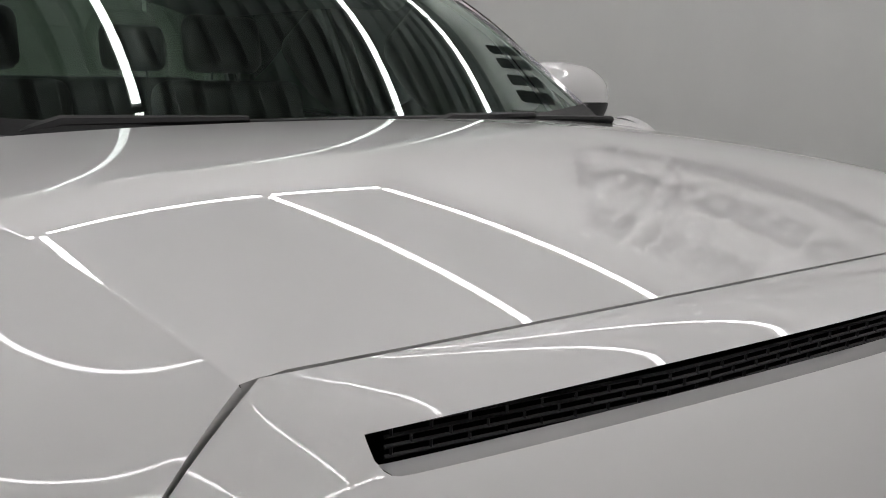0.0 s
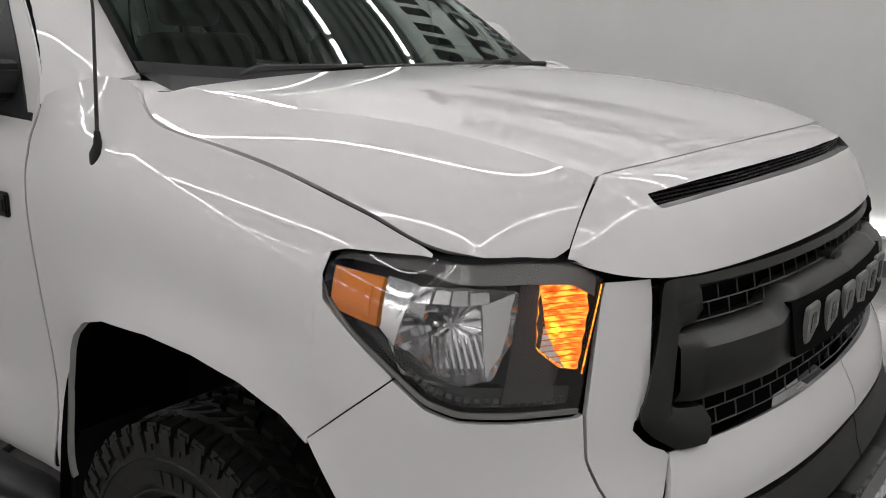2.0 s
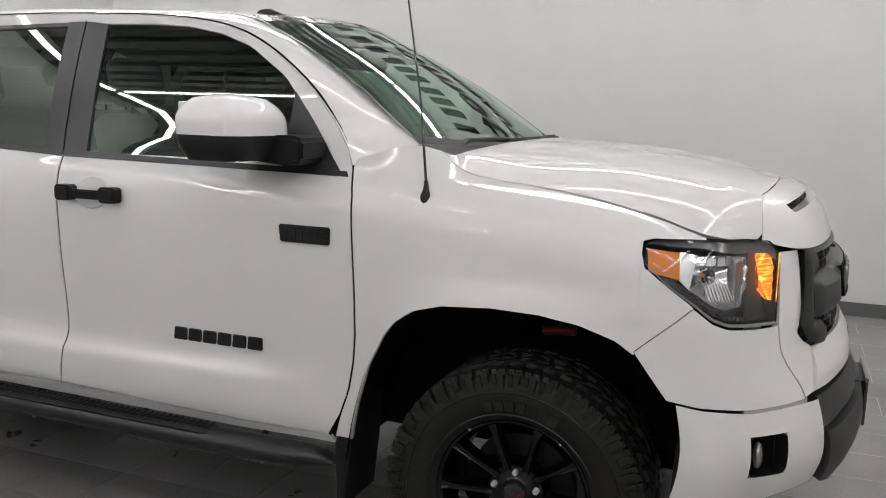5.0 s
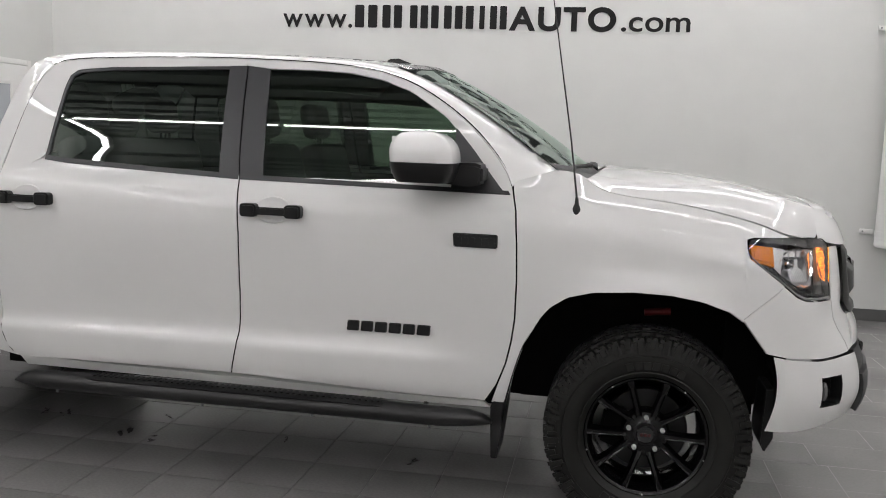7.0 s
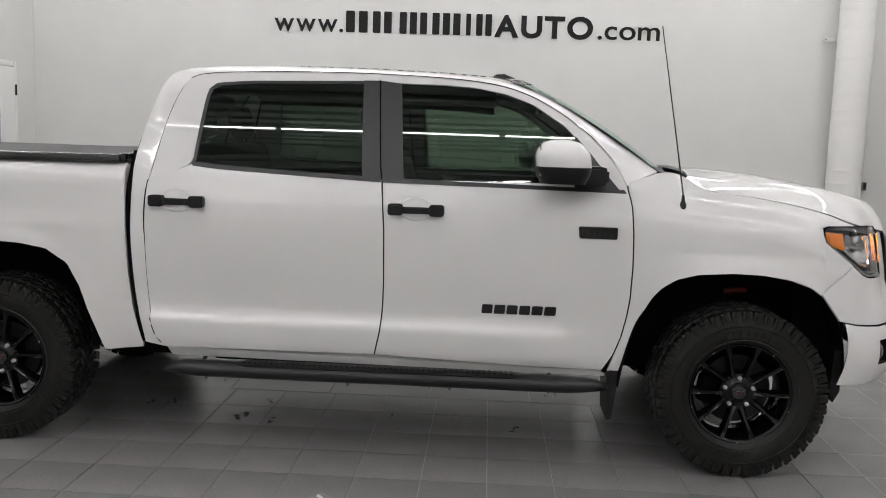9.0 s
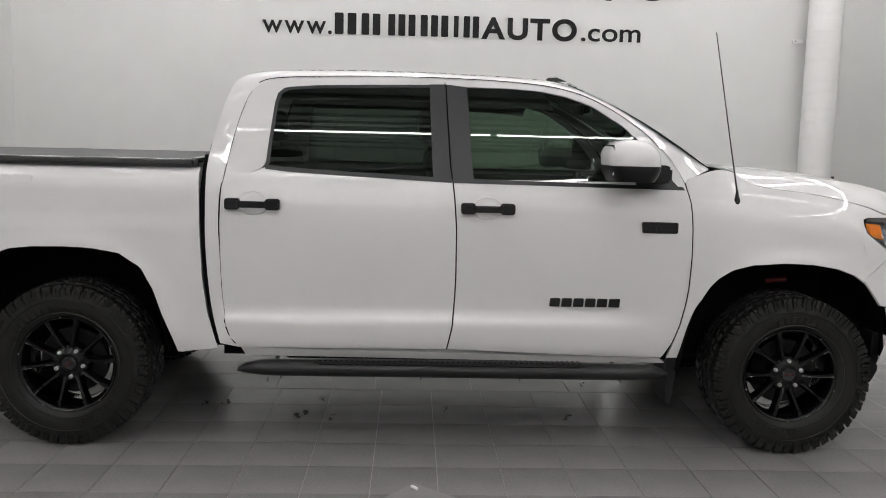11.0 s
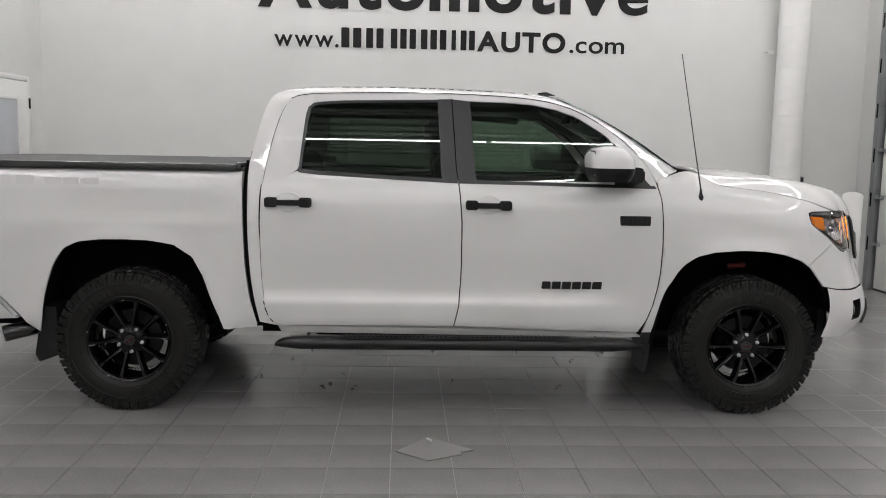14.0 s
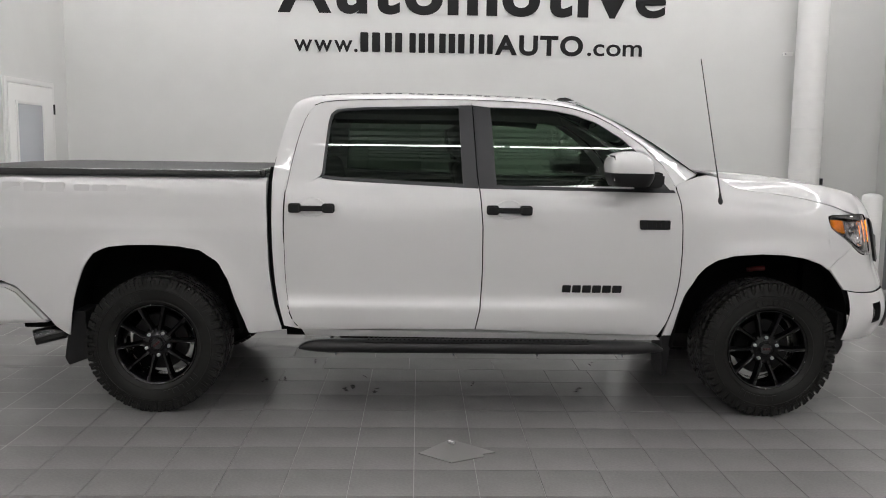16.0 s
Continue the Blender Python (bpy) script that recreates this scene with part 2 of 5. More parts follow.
# ---- the room ----
def structure(name, bm, m, label, smooth=False):
    return tagged(link(name, bm, m, None, smooth), label, name.rsplit("_", 1)[0] if name.startswith("wall") else name, kind="structure")


structure("wall_north", box(WALL_W - 0.2, WALL_E + 0.2, WALL_N, WALL_N + 0.2, -0.1, CEIL), WALLM, "tall pale grey painted showroom wall with lettering")
structure("wall_south", box(WALL_W - 0.2, WALL_E + 0.2, WALL_S - 0.2, WALL_S, -0.1, CEIL), WALLM, "plain pale grey painted wall")
structure("wall_west", box(WALL_W - 0.2, WALL_W, WALL_S, WALL_N, -0.1, CEIL), WALLM, "pale grey painted side wall beside a white door")
structure("wall_east", box(WALL_E, WALL_E + 0.2, WALL_S, WALL_N, -0.1, CEIL), WALLM, "pale grey painted wall with a roll-up door")
structure("floor", box(WALL_W - 0.2, WALL_E + 0.2, WALL_S - 0.2, WALL_N + 0.2, -0.1, -0.004), GROUT, "grey porcelain tiled floor with pale joints")
bm = bmesh.new()
nr = 62
prof = []
for i in range(nr):
    y0 = WALL_S + (WALL_N - WALL_S) * i / nr
    w = (WALL_N - WALL_S) / nr
    prof += [(y0, CEIL), (y0 + w * 0.55, CEIL), (y0 + w * 0.65, CEIL + 0.075), (y0 + w * 0.9, CEIL + 0.075)]
prof.append((WALL_N, CEIL))
sheet([[(WALL_W, y, z) for y, z in prof], [(WALL_E, y, z) for y, z in prof]], bm=bm, want=(0, 0, -1))
structure("ceiling", bm, CEILM, "ribbed metal deck ceiling with light tubes")
box_base = box(WALL_W, WALL_E, WALL_N - 0.012, WALL_N - 0.0005, -0.003, 0.11)
structure("baseboard", box_base, BASE, "dark grey vinyl cove base along the wall")


def light_tube(x0, y0, x1, y1, z=4.62):
    """A linear lamp: metal channel with a glowing diffuser below."""
    ob = thing("linear_ceiling_light", "slim white linear tube lamp hanging under the ceiling", "ceiling light", "ceiling lights")
    L = math.hypot(x1 - x0, y1 - y0)
    a = math.degrees(math.atan2(y1 - y0, x1 - x0))
    ob.matrix_basis = pose((x0 + x1) / 2, (y0 + y1) / 2, z, 0, 0, a)
    for k in (-1, 1):
        part("hanger", tube([(k * L / 3, 0, 0.05), (k * L / 3, 0, CEIL - z)], 0.006, 6), STEEL, ob)
    part("channel", box(-L / 2, L / 2, -0.035, 0.035, 0.004, 0.06, 0.006), WHITE, ob)
    part("diffuser", box(-L / 2 + 0.01, L / 2 - 0.01, -0.03, 0.03, -0.03, 0.003, 0.008), TUBE, ob)
    return ob


for y in (-8.9, -6.8, -4.5, -2.1, 0.23, 2.5, 3.85):
    for x0, x1 in ((-3.85, -1.6), (-1.55, 0.7), (0.75, 3.0), (3.05, 4.7)):
        light_tube(x0, y, x1, y)
for x in (-3.95, 4.8):
    for y0, y1 in ((-8.9, -6.85), (-6.75, -4.55), (-4.45, -2.15), (-2.05, 0.18), (0.28, 2.45), (2.55, 3.85)):
        light_tube(x, y0, x, y1)


# ---- the truck: shape of its skin ----
def cab_y(x, z):
    """Half width of the cab and doors."""
    y = float(spline([0.40, 0.45, 0.50, 0.55, 0.60, 0.66, 0.72, 0.80, 1.00, 1.15, 1.22, 1.30, 1.36, 1.60, 1.88, 1.95], [0.905, 0.92, 0.935, 0.943, 0.946, 0.949, 0.953, 0.962, 0.983, 0.99, 0.985, 0.963, 0.930, 0.848, 0.735, 0.705], z))
    ledge = spline( [0.44, 0.54, 0.61, 0.634, 0.645, 0.655, 0.67, 0.69, 0.72, 0.77], [0.4, 0.9, 1.0, 0.99, 0.95, 0.86, 0.60, 0.29, 0.08, 0.0], z)
    fade = np.interp(x, [-1.15, -1.0, 0.85, 1.12], [0.6, 1, 1, 0])
    return y + 0.038 * ledge * fade


def bed_y(x, z):
    """Half width of the load bed."""
    y = np.interp(z, [0.45, 0.55, 0.80, 1.00, 1.10, 1.17, 1.30, 1.35, 1.385, 1.404], [0.93, 0.95, 0.968, 0.98, 0.986, 0.978, 0.975, 0.965, 0.945, 0.915])
    d = math.hypot(x + 1.81, (z - 0.45) * 0.93) - 0.52
    y += 0.022 * math.exp(-(d / 0.07) ** 2)
    return y - 0.03 * np.interp(x, [-3.0, -2.6], [1, 0])


_plan = smooth_line([(1.2, 0.985), (1.7, 0.99), (2.05, 0.988), (2.22, 0.976), (2.335, 0.942), (2.416, 0.878), (2.471, 0.795), (2.516, 0.710), (2.572, 0.632), (2.612, 0.535), (2.654, 0.37), (2.677, 0.2), (2.684, 0.0)], 400, 3)
_len = np.r_[0, np.cumsum(np.linalg.norm(np.diff(_plan, axis=0), axis=1))]
PMAX = _len[-1]


def p_of_x(x):
    return float(np.interp(x, _plan[:, 0], _len))


def p_of_y(y):
    return float(np.interp(-y, -_plan[:, 1], _len))


def shut_z(x):
    return float(spline([1.2, 1.27, 1.35, 1.45, 1.52, 1.57, 1.63, 1.70, 1.85, 2.0, 2.2, 2.37, 2.6], [1.36, 1.40, 1.43, 1.448, 1.435, 1.40, 1.372, 1.358, 1.342, 1.32, 1.275, 1.222, 1.20], x))


def shoulder(x, z):
    """How far the fender's top has rolled inwards at this height."""
    u = max(0.0, x - 1.5)
    q = max(0.0, z + 0.06 * u + 0.08 * u * u - 1.165)
    return 2.2 * q * q if q < 0.18 else 0.0713 + 0.792 * (q - 0.18)


def shut_y(x):
    return float(np.interp(x, _plan[:, 0], _plan[:, 1])) - shoulder(x, shut_z(x))


def nose(p, z):
    """The skin of fender and front end, unrolled: p runs forward from the door round to the middle of the grille."""
    i = np.interp(p, _len, np.arange(len(_len)))
    j = int(min(i, len(_len) - 2))
    f = i - j
    x, y = _plan[j] * (1 - f) + _plan[j + 1] * f
    a, b = _plan[max(j - 6, 0)], _plan[min(j + 7, len(_plan) - 1)]
    t = (b - a) / np.linalg.norm(b - a)
    nx, ny = -t[1], t[0]
    if nx < 0 or ny < 0:
        nx, ny = abs(nx), abs(ny)
    side = float(spline([0.40, 0.45, 0.75, 0.9, 1.0, 1.08, 1.2, 1.3], [-0.03, -0.02, 0.0, 0.011, 0.0125, 0.004, 0.0, 0.0], z))
    d = math.hypot((x - 1.81) * 0.98, (z - 0.45)) - 0.53
    side += 0.02 * math.exp(-(d / 0.06) ** 2)
    front = float(spline([0.40, 0.50, 0.60, 0.75, 0.80, 0.90, 1.00, 1.185, 1.25], [0.06, 0.10, 0.115, 0.105, 0.09, 0.055, 0.035, -0.005, -0.03], z))
    w = np.interp(p, [p_of_x(2.12), p_of_x(2.55)], [0, 1])
    w = w * w * (3 - 2 * w)
    o = side * (1 - w) + front * w
    x, y = x + nx * o, y + ny * o
    if x < 2.42:
        fade = float(np.clip((2.41 - x) / 0.11, 0, 1))
        y -= shoulder(x, z) * fade * fade * (3 - 2 * fade)
    if p < p_of_x(1.62):
        g = float(np.clip((p - p_of_x(1.30)) / (p_of_x(1.62) - p_of_x(1.30)), 0, 1))
        g = g * g * (3 - 2 * g)
        y = cab_y(1.3, z) * (1 - g) + y * g
    return np.array((x, y, z))


def on_cab(a):
    return np.array((a[0] + 0.006, cab_y(a[0], a[1]), a[1] + 0.002))


def on_bed(a):
    return np.array((a[0], bed_y(a[0], a[1]), a[1]))


def on_nose(a):
    return nose(a[0], a[1])


def mirror_y(P, s):
    P = np.array(P, float)
    P[..., 1] *= s
    return P


def loft(a, b, fn, nu, nv, s, inset=0.0):
    """Rows of points between two lines of the unrolled skin, laid on it by fn."""
    a, b = resample(a, nu), resample(b, nu)
    P = [[fn(a[i] + (b[i] - a[i]) * j / (nv - 1)) for j in range(nv)] for i in range(nu)]
    P = mirror_y(P, s)
    P[..., 1] -= s * inset
    return P


def columns(lines, lo, hi, fn, nv, s, inset=0.0):
    """Rows of points on upright columns at lines, from lo(c) to hi(c)."""
    P = [[fn((c, lo(c) + (hi(c) - lo(c)) * j / (nv - 1))) for j in range(nv)] for c in lines]
    P = mirror_y(P, s)
    P[..., 1] -= s * inset
    return P


def curve_of(pts):
    xs, zs = zip(*pts)
    return lambda x: float(np.interp(x, xs, zs))


truck = thing("pickup_truck", "white crew cab pickup truck with black wheels and trim", "pickup truck")
GAP = 0.0035
EDGE = 0.014

F_ARCH = [(1.26, 0.40), (1.275, 0.50), (1.30, 0.62), (1.335, 0.74), (1.385, 0.84), (1.43, 0.90), (1.50, 0.95), (1.60, 0.98), (1.76, 0.992), (1.90, 0.988), (2.02, 0.970), (2.12, 0.936), (2.19, 0.888), (2.24, 0.828), (2.275, 0.76), (2.30, 0.70), (2.315, 0.60), (2.325, 0.47)]
R_ARCH = [(-2.315, 0.46), (-2.30, 0.56), (-2.275, 0.70), (-2.22, 0.87), (-2.165, 0.95), (-2.08, 0.992), (-1.95, 1.006), (-1.80, 1.008), (-1.67, 1.003), (-1.54, 0.980), (-1.44, 0.91), (-1.385, 0.795), (-1.345, 0.62), (-1.314, 0.479)]
SEAM_F = [(1.177, 0.479), (1.225, 0.56), (1.257, 0.65), (1.277, 0.75), (1.287, 0.84), (1.289, 1.0), (1.283, 1.15), (1.272, 1.28), (1.25, 1.375)]
SEAM_B = [(0.070, 0.516), (0.095, 0.637), (0.104, 0.76), (0.107, 0.884), (0.104, 1.13), (0.092, 1.28), (0.082, 1.368)]
SEAM_B_UP = [(0.082, 1.368), (0.071, 1.43), (0.050, 1.737), (0.043, 1.842)]
SEAM_C = [(-0.965, 0.511), (-1.01, 0.56), (-1.035, 0.63), (-1.052, 0.75), (-1.057, 0.868), (-1.060, 1.111), (-1.054, 1.319)]
SEAM_C_UP = [(-1.054, 1.319), (-1.030, 1.46), (-0.990, 1.64), (-0.955, 1.75), (-0.925, 1.805), (-0.88, 1.84), (-0.78, 1.856), (-0.50, 1.868), (-0.2, 1.874), (0.037, 1.872)]
FRONT_UP = [(0.037, 1.872), (0.30, 1.865), (0.50, 1.852), (0.65, 1.83), (0.78, 1.79), (0.92, 1.715), (1.06, 1.615), (1.16, 1.515), (1.225, 1.43), (1.25, 1.375)]
CAB_REAR = [(-1.062, 0.53), (-1.102, 0.683), (-1.122, 0.867), (-1.130, 1.109), (-1.135, 1.377), (-1.125, 1.46)]
BELT_R = [(-1.054, 1.319), (-0.92, 1.372), (-0.845, 1.415), (-0.735, 1.405), (-0.40, 1.388), (-0.012, 1.372), (0.082, 1.368)]
RWIN_TOP = [(-0.845, 1.415), (-0.838, 1.50), (-0.815, 1.73), (-0.800, 1.785), (-0.765, 1.808), (-0.60, 1.822), (-0.047, 1.838), (0.0, 1.838)]
FWIN_TOP = [(0.149, 1.828), (0.35, 1.826), (0.515, 1.817), (0.66, 1.79), (0.79, 1.745), (0.949, 1.645), (1.08, 1.51), (1.165, 1.405), (1.20, 1.350)]


def shrink(line, dx, dz=0.0):
    return [(x + dx, z + dz) for x, z in line]


def build_side(s):
    """Doors, fender, bed side and cab frame of one side; s is -1 or 1."""
    out = (0, s, 0)
    right = s < 0
    # front door
    door = part("front_door", sheet(loft(shrink(SEAM_B, GAP), shrink(SEAM_F, -GAP), on_cab, 84, 24, s), EDGE, want=out), PAINT, truck)
    bm = sheet(loft(shrink(FRONT_UP, -GAP, -GAP), shrink([(0.043, 1.8385)] + FWIN_TOP, 0, 0.004), on_cab, 44, 4, s), EDGE, want=out)
    part("door_frame", bm, PAINT, door)
    part("window_glass", sheet(loft(resample(FWIN_TOP, 30), resample([(0.150, 1.352), (1.20, 1.342)], 30), on_cab, 30, 12, s, 0.006), want=out), TINT, door, "dark tinted side window pane")
    part("window_seal", sheet(loft([(0.082, 1.374), (1.235, 1.356)], [(0.082, 1.352), (1.245, 1.340)], lambda a: on_cab(a) + (0, 0.003, 0), 30, 3, s), 0.01, want=out), SATIN, door)
    part("pillar_trim", sheet(loft(shrink(SEAM_B_UP, GAP), [(0.188, 1.366), (0.179, 1.43), (0.158, 1.737), (0.149, 1.83)], lambda a: on_cab(a) + (0, 0.002, 0), 16, 4, s), 0.01, want=out), SATIN, door)
    part("mirror_sail", sheet(loft([(1.00, 1.602), (1.08, 1.515), (1.165, 1.410), (1.215, 1.352)], [(1.00, 1.352), (1.06, 1.352), (1.12, 1.352), (1.215, 1.346)], lambda a: on_cab(a) + (0, 0.004, 0), 12, 8, s), 0.01, want=out), SATIN, door)
    # rear door
    rdoor = part("rear_door", sheet(loft(shrink(SEAM_C, GAP), shrink(SEAM_B, -GAP), on_cab, 84, 22, s), EDGE, want=out), PAINT, truck)
    lo = resample([(-1.054 + GAP, 1.319), (0.082 - GAP, 1.368)], 40)
    hi = resample([(-1.054 + GAP, 1.319), (-0.92, 1.376), (-0.84, 1.412), (-0.735, 1.402), (-0.40, 1.388), (0.082 - GAP, 1.370)], 40)
    part("door_shoulder", sheet(loft(lo, hi, on_cab, 40, 5, s), 0.0, want=out), PAINT, rdoor)
    part("door_frame", sheet(loft(shrink(SEAM_C_UP, GAP, -GAP), resample([(-0.92, 1.376)] + RWIN_TOP + [(0.036, 1.842)], 40), on_cab, 48, 8, s), EDGE, want=out), PAINT, rdoor)
    part("window_glass", sheet(loft(resample(RWIN_TOP, 30), resample([(-0.838, 1.41), (-0.735, 1.398), (-0.40, 1.384), (0.0, 1.37)], 30), on_cab, 30, 12, s, 0.006), want=out), PRIVACY, rdoor, "dark privacy glass pane")
    part("window_seal", sheet(loft([(-0.845, 1.420), (-0.735, 1.410), (-0.40, 1.393), (0.078, 1.374)], [(-0.845, 1.400), (-0.735, 1.388), (-0.40, 1.372), (0.078, 1.352)], lambda a: on_cab(a) + (0, 0.003, 0), 24, 3, s), 0.01, want=out), SATIN, rdoor)
    part("window_surround", sheet(loft(resample(RWIN_TOP, 30), resample([(-0.828, 1.425), (-0.822, 1.50), (-0.80, 1.725), (-0.787, 1.773), (-0.755, 1.794), (-0.60, 1.808), (-0.047, 1.824), (0.0, 1.824)], 30), lambda a: on_cab(a) + (0, 0.002, 0), 30, 2, s), 0.008, want=out), SATIN, rdoor)
    part("pillar_trim", sheet(loft([(-0.012, 1.370), (-0.018, 1.43), (-0.035, 1.737), (-0.040, 1.84)], shrink(SEAM_B_UP, -GAP), lambda a: on_cab(a) + (0, 0.002, 0), 16, 4, s), 0.01, want=out), SATIN, rdoor)
    # handles
    for d, hx in ((door, 0.262), (rdoor, -0.888)):
        y0 = cab_y(hx, 1.232)
        bm = prism(round_rect(hx - 0.07, hx + 0.07, 1.215, 1.247, 0.01), s * (y0 + 0.022), s * (y0 + 0.042), bevel=0.005)
        merge(bm, prism(round_rect(hx - 0.133, hx - 0.062, 1.205, 1.260, 0.014), s * (y0 - 0.005), s * (y0 + 0.045), bevel=0.008))
        merge(bm, prism(round_rect(hx + 0.062, hx + 0.133, 1.205, 1.260, 0.014), s * (y0 - 0.005), s * (y0 + 0.045), bevel=0.008))
        part("door_handle", bm, PLASTIC, d, "matt black plastic pull handle")
        cup = [[(hx + 0.078 * u * math.cos(a), s * (cab_y(hx, 1.235 + 0.055 * u * math.sin(a)) + dy), 1.235 + 0.055 * u * math.sin(a)) for u, dy in ((0.02, 0.0012), (0.3, 0.0014), (0.6, 0.002), (0.8, 0.0035), (0.92, 0.006), (0.97, 0.0065), (1.0, 0.005), (1.03, 0.0005))] for a in np.linspace(0, math.tau, 37)]
        part("handle_cup", sheet(cup, want=out), PAINT, d)
    # fender
    arch = curve_of([(p_of_x(x), z) for x, z in F_ARCH])
    pF, pH = p_of_x(2.316), p_of_x(2.172)
    hl_low = curve_of([(p_of_x(2.172), 1.195), (p_of_x(2.175), 1.15), (pF, 1.042)])

    def f_lo(p):
        a = arch(p)
        return max(a, float(np.interp(p, [pH, pF], [0.912, 1.042]))) if p > pH else a

    def f_hi(p):
        x = float(np.interp(p, _len, _plan[:, 0]))
        top = shut_z(x) - 0.002
        return min(top, hl_low(p)) if p > p_of_x(2.172) else top
    cols = sorted([p_of_x(x) for x in np.r_[np.linspace(1.40, 2.171, 44), np.linspace(2.173, 2.314, 14)]])
    P = columns(cols, f_lo, f_hi, on_nose, 30, s)
    fender = part("front_fender", sheet(P, EDGE, want=out), PAINT, truck)
    tongue = columns([p_of_x(x) for x in np.linspace(2.166, 2.338, 24)], lambda p: float(np.interp(p, [p_of_x(2.166), p_of_x(2.20), p_of_x(2.345)], [1.212, 1.222, 1.222])), lambda p: max(shut_z(float(np.interp(p, _len, _plan[:, 0]))) - 0.002, 1.224), on_nose, 8, s)
    part("fender_tip", sheet(tongue, 0.0, want=(0, s, 1)), PAINT, fender)
    lo = resample(shrink([(p_of_x(x), z) for x, z in SEAM_F] + [(p_of_x(1.262), 1.398)], GAP + 0.006), 46)
    hi = []
    for p, z in lo:
        xa = float(np.interp(z, [0.40, 0.47, 0.62, 0.74, 0.858], [1.262, 1.268, 1.30, 1.335, 1.397]))
        hi.append((p_of_x(xa if z < 0.858 else 1.40), z + (shut_z(1.40) - 0.002 - 1.398) * max(0, (z - 1.2) / 0.198)))
    part("fender_rear", sheet([[on_nose(np.array(a) + (np.array(b) - a) * k / 7) * (1, s, 1) for k in range(8)] for a, b in zip(lo, hi)], EDGE, want=out), PAINT, fender)
    # fender badge and script bars
    y0 = cab_y(1.13, 1.155)
    bm = prism([(1.03, 1.183), (1.213, 1.183), (1.213, 1.127), (1.036, 1.127)], s * (y0 - 0.004), s * (y0 + 0.010), bevel=0.004)
    for k in range(6):
        merge(bm, prism(round_rect(1.048 + k * 0.027, 1.068 + k * 0.027, 1.14, 1.168, 0.004), s * (y0 + 0.009), s * (y0 + 0.013)))
    part("door_badge", bm, PLASTIC, door, "black rectangular badge with raised bars")
    for x0, w in ((0.588, 0.052), (0.648, 0.052), (0.708, 0.052), (0.768, 0.052), (0.828, 0.052), (0.888, 0.056)):
        y1 = max(cab_y(x0 + 0.02, 0.75), cab_y(x0, 0.788))
        part("script_bar", prism([(x0, 0.744), (x0 + w, 0.744), (x0 + w + 0.003, 0.788), (x0 + 0.004, 0.788)], s * (y1 - 0.010), s * (y1 + 0.006), bevel=0.003), PLASTIC, door)
    # bed side
    low = curve_of([(-2.98, 0.79), (-2.70, 0.785), (-2.615, 0.752), (-2.425, 0.552), (-2.40, 0.515), (-2.315, 0.46)] + R_ARCH[1:] + [(-1.17, 0.498), (-1.09, 0.53)])
    xs = np.r_[np.linspace(-2.98, -2.72, 5), np.linspace(-2.70, -2.316, 24), np.linspace(-2.312, -2.16, 10), np.linspace(-2.14, -1.5, 18), np.linspace(-1.48, -1.315, 12), np.linspace(-1.30, -1.165, 6)]
    front = curve_of([(0.53, 1.078), (0.683, 1.122), (0.867, 1.143), (1.109, 1.150), (1.41, 1.156)])

    def bedpt(a):
        x, z = a
        f = np.interp(x, [-1.5, -1.165], [0, 1])
        x = x + f * (-front(z) + 1.165)
        return on_bed((x, z))
    bed = part("bed_side", sheet(columns(xs, low, lambda x: 1.404, bedpt, 34, s), EDGE, want=out), PAINT, truck)
    for k, (x0, w) in enumerate(((-2.67, 0.11), (-2.545, 0.11), (-2.42, 0.11), (-2.26, 0.095), (-2.155, 0.095), (-2.05, 0.1))):
        y0 = bed_y(x0, 1.33)
        part("raised_bar", prism(round_rect(x0, x0 + w, 1.303 if k < 3 else 1.310, 1.362 if k < 3 else 1.352, 0.012), s * (y0 - 0.01), s * (y0 + 0.004), bevel=0.004), PAINT, bed)
    # cab frame: rear pillar, roof rail, screen pillar
    inner = [on_cab(q) for q in SEAM_C[::1]] + [on_cab(q) for q in SEAM_C_UP[1:]] + [on_cab(q) for q in FRONT_UP[1:]]
    outer = [on_cab(q) for q in CAB_REAR] + [(-1.093, 0.84, 1.592), (-1.045, 0.765, 1.777), (-1.01, 0.71, 1.854), (-0.934, 0.64, 1.887), (-0.75, 0.62, 1.903), (-0.40, 0.615, 1.911), (0.0, 0.615, 1.908), (0.35, 0.615, 1.898), (0.60, 0.615, 1.883), (0.76, 0.625, 1.843), (0.93, 0.648, 1.767), (1.10, 0.682, 1.667), (1.25, 0.720, 1.564), (1.36, 0.755, 1.488), (1.42, 0.78, 1.446)]
    ki = np.array(inner)
    n1 = 70
    A, B = smooth_line(ki, n1, 1), smooth_line(outer, n1, 1)
    # pair the two lines by what they face
    cuts_a = [0, int(np.argmin(np.abs(A[:, 2] - 1.46) + (A[:, 0] > 0) * 9)), int(np.argmin(np.abs(A[:, 0] + 0.85) + (A[:, 2] < 1.8) * 9)), int(np.argmin(np.abs(A[:, 0] - 0.55) + (A[:, 2] < 1.6) * 9)), n1 - 1]
    cuts_b = [0, int(np.argmin(np.abs(B[:, 2] - 1.46) + (B[:, 0] > 0) * 9)), int(np.argmin(np.abs(B[:, 0] + 0.90) + (B[:, 2] < 1.8) * 9)), int(np.argmin(np.abs(B[:, 0] - 0.62) + (B[:, 2] < 1.6) * 9)), n1 - 1]
    AA, BB = [], []
    for (a0, a1), (b0, b1) in zip(zip(cuts_a, cuts_a[1:]), zip(cuts_b, cuts_b[1:])):
        AA.append(resample(A[a0:a1 + 1], 16))
        BB.append(resample(B[b0:b1 + 1], 16))
    A, B = np.concatenate(AA), np.concatenate(BB)
    rows = []
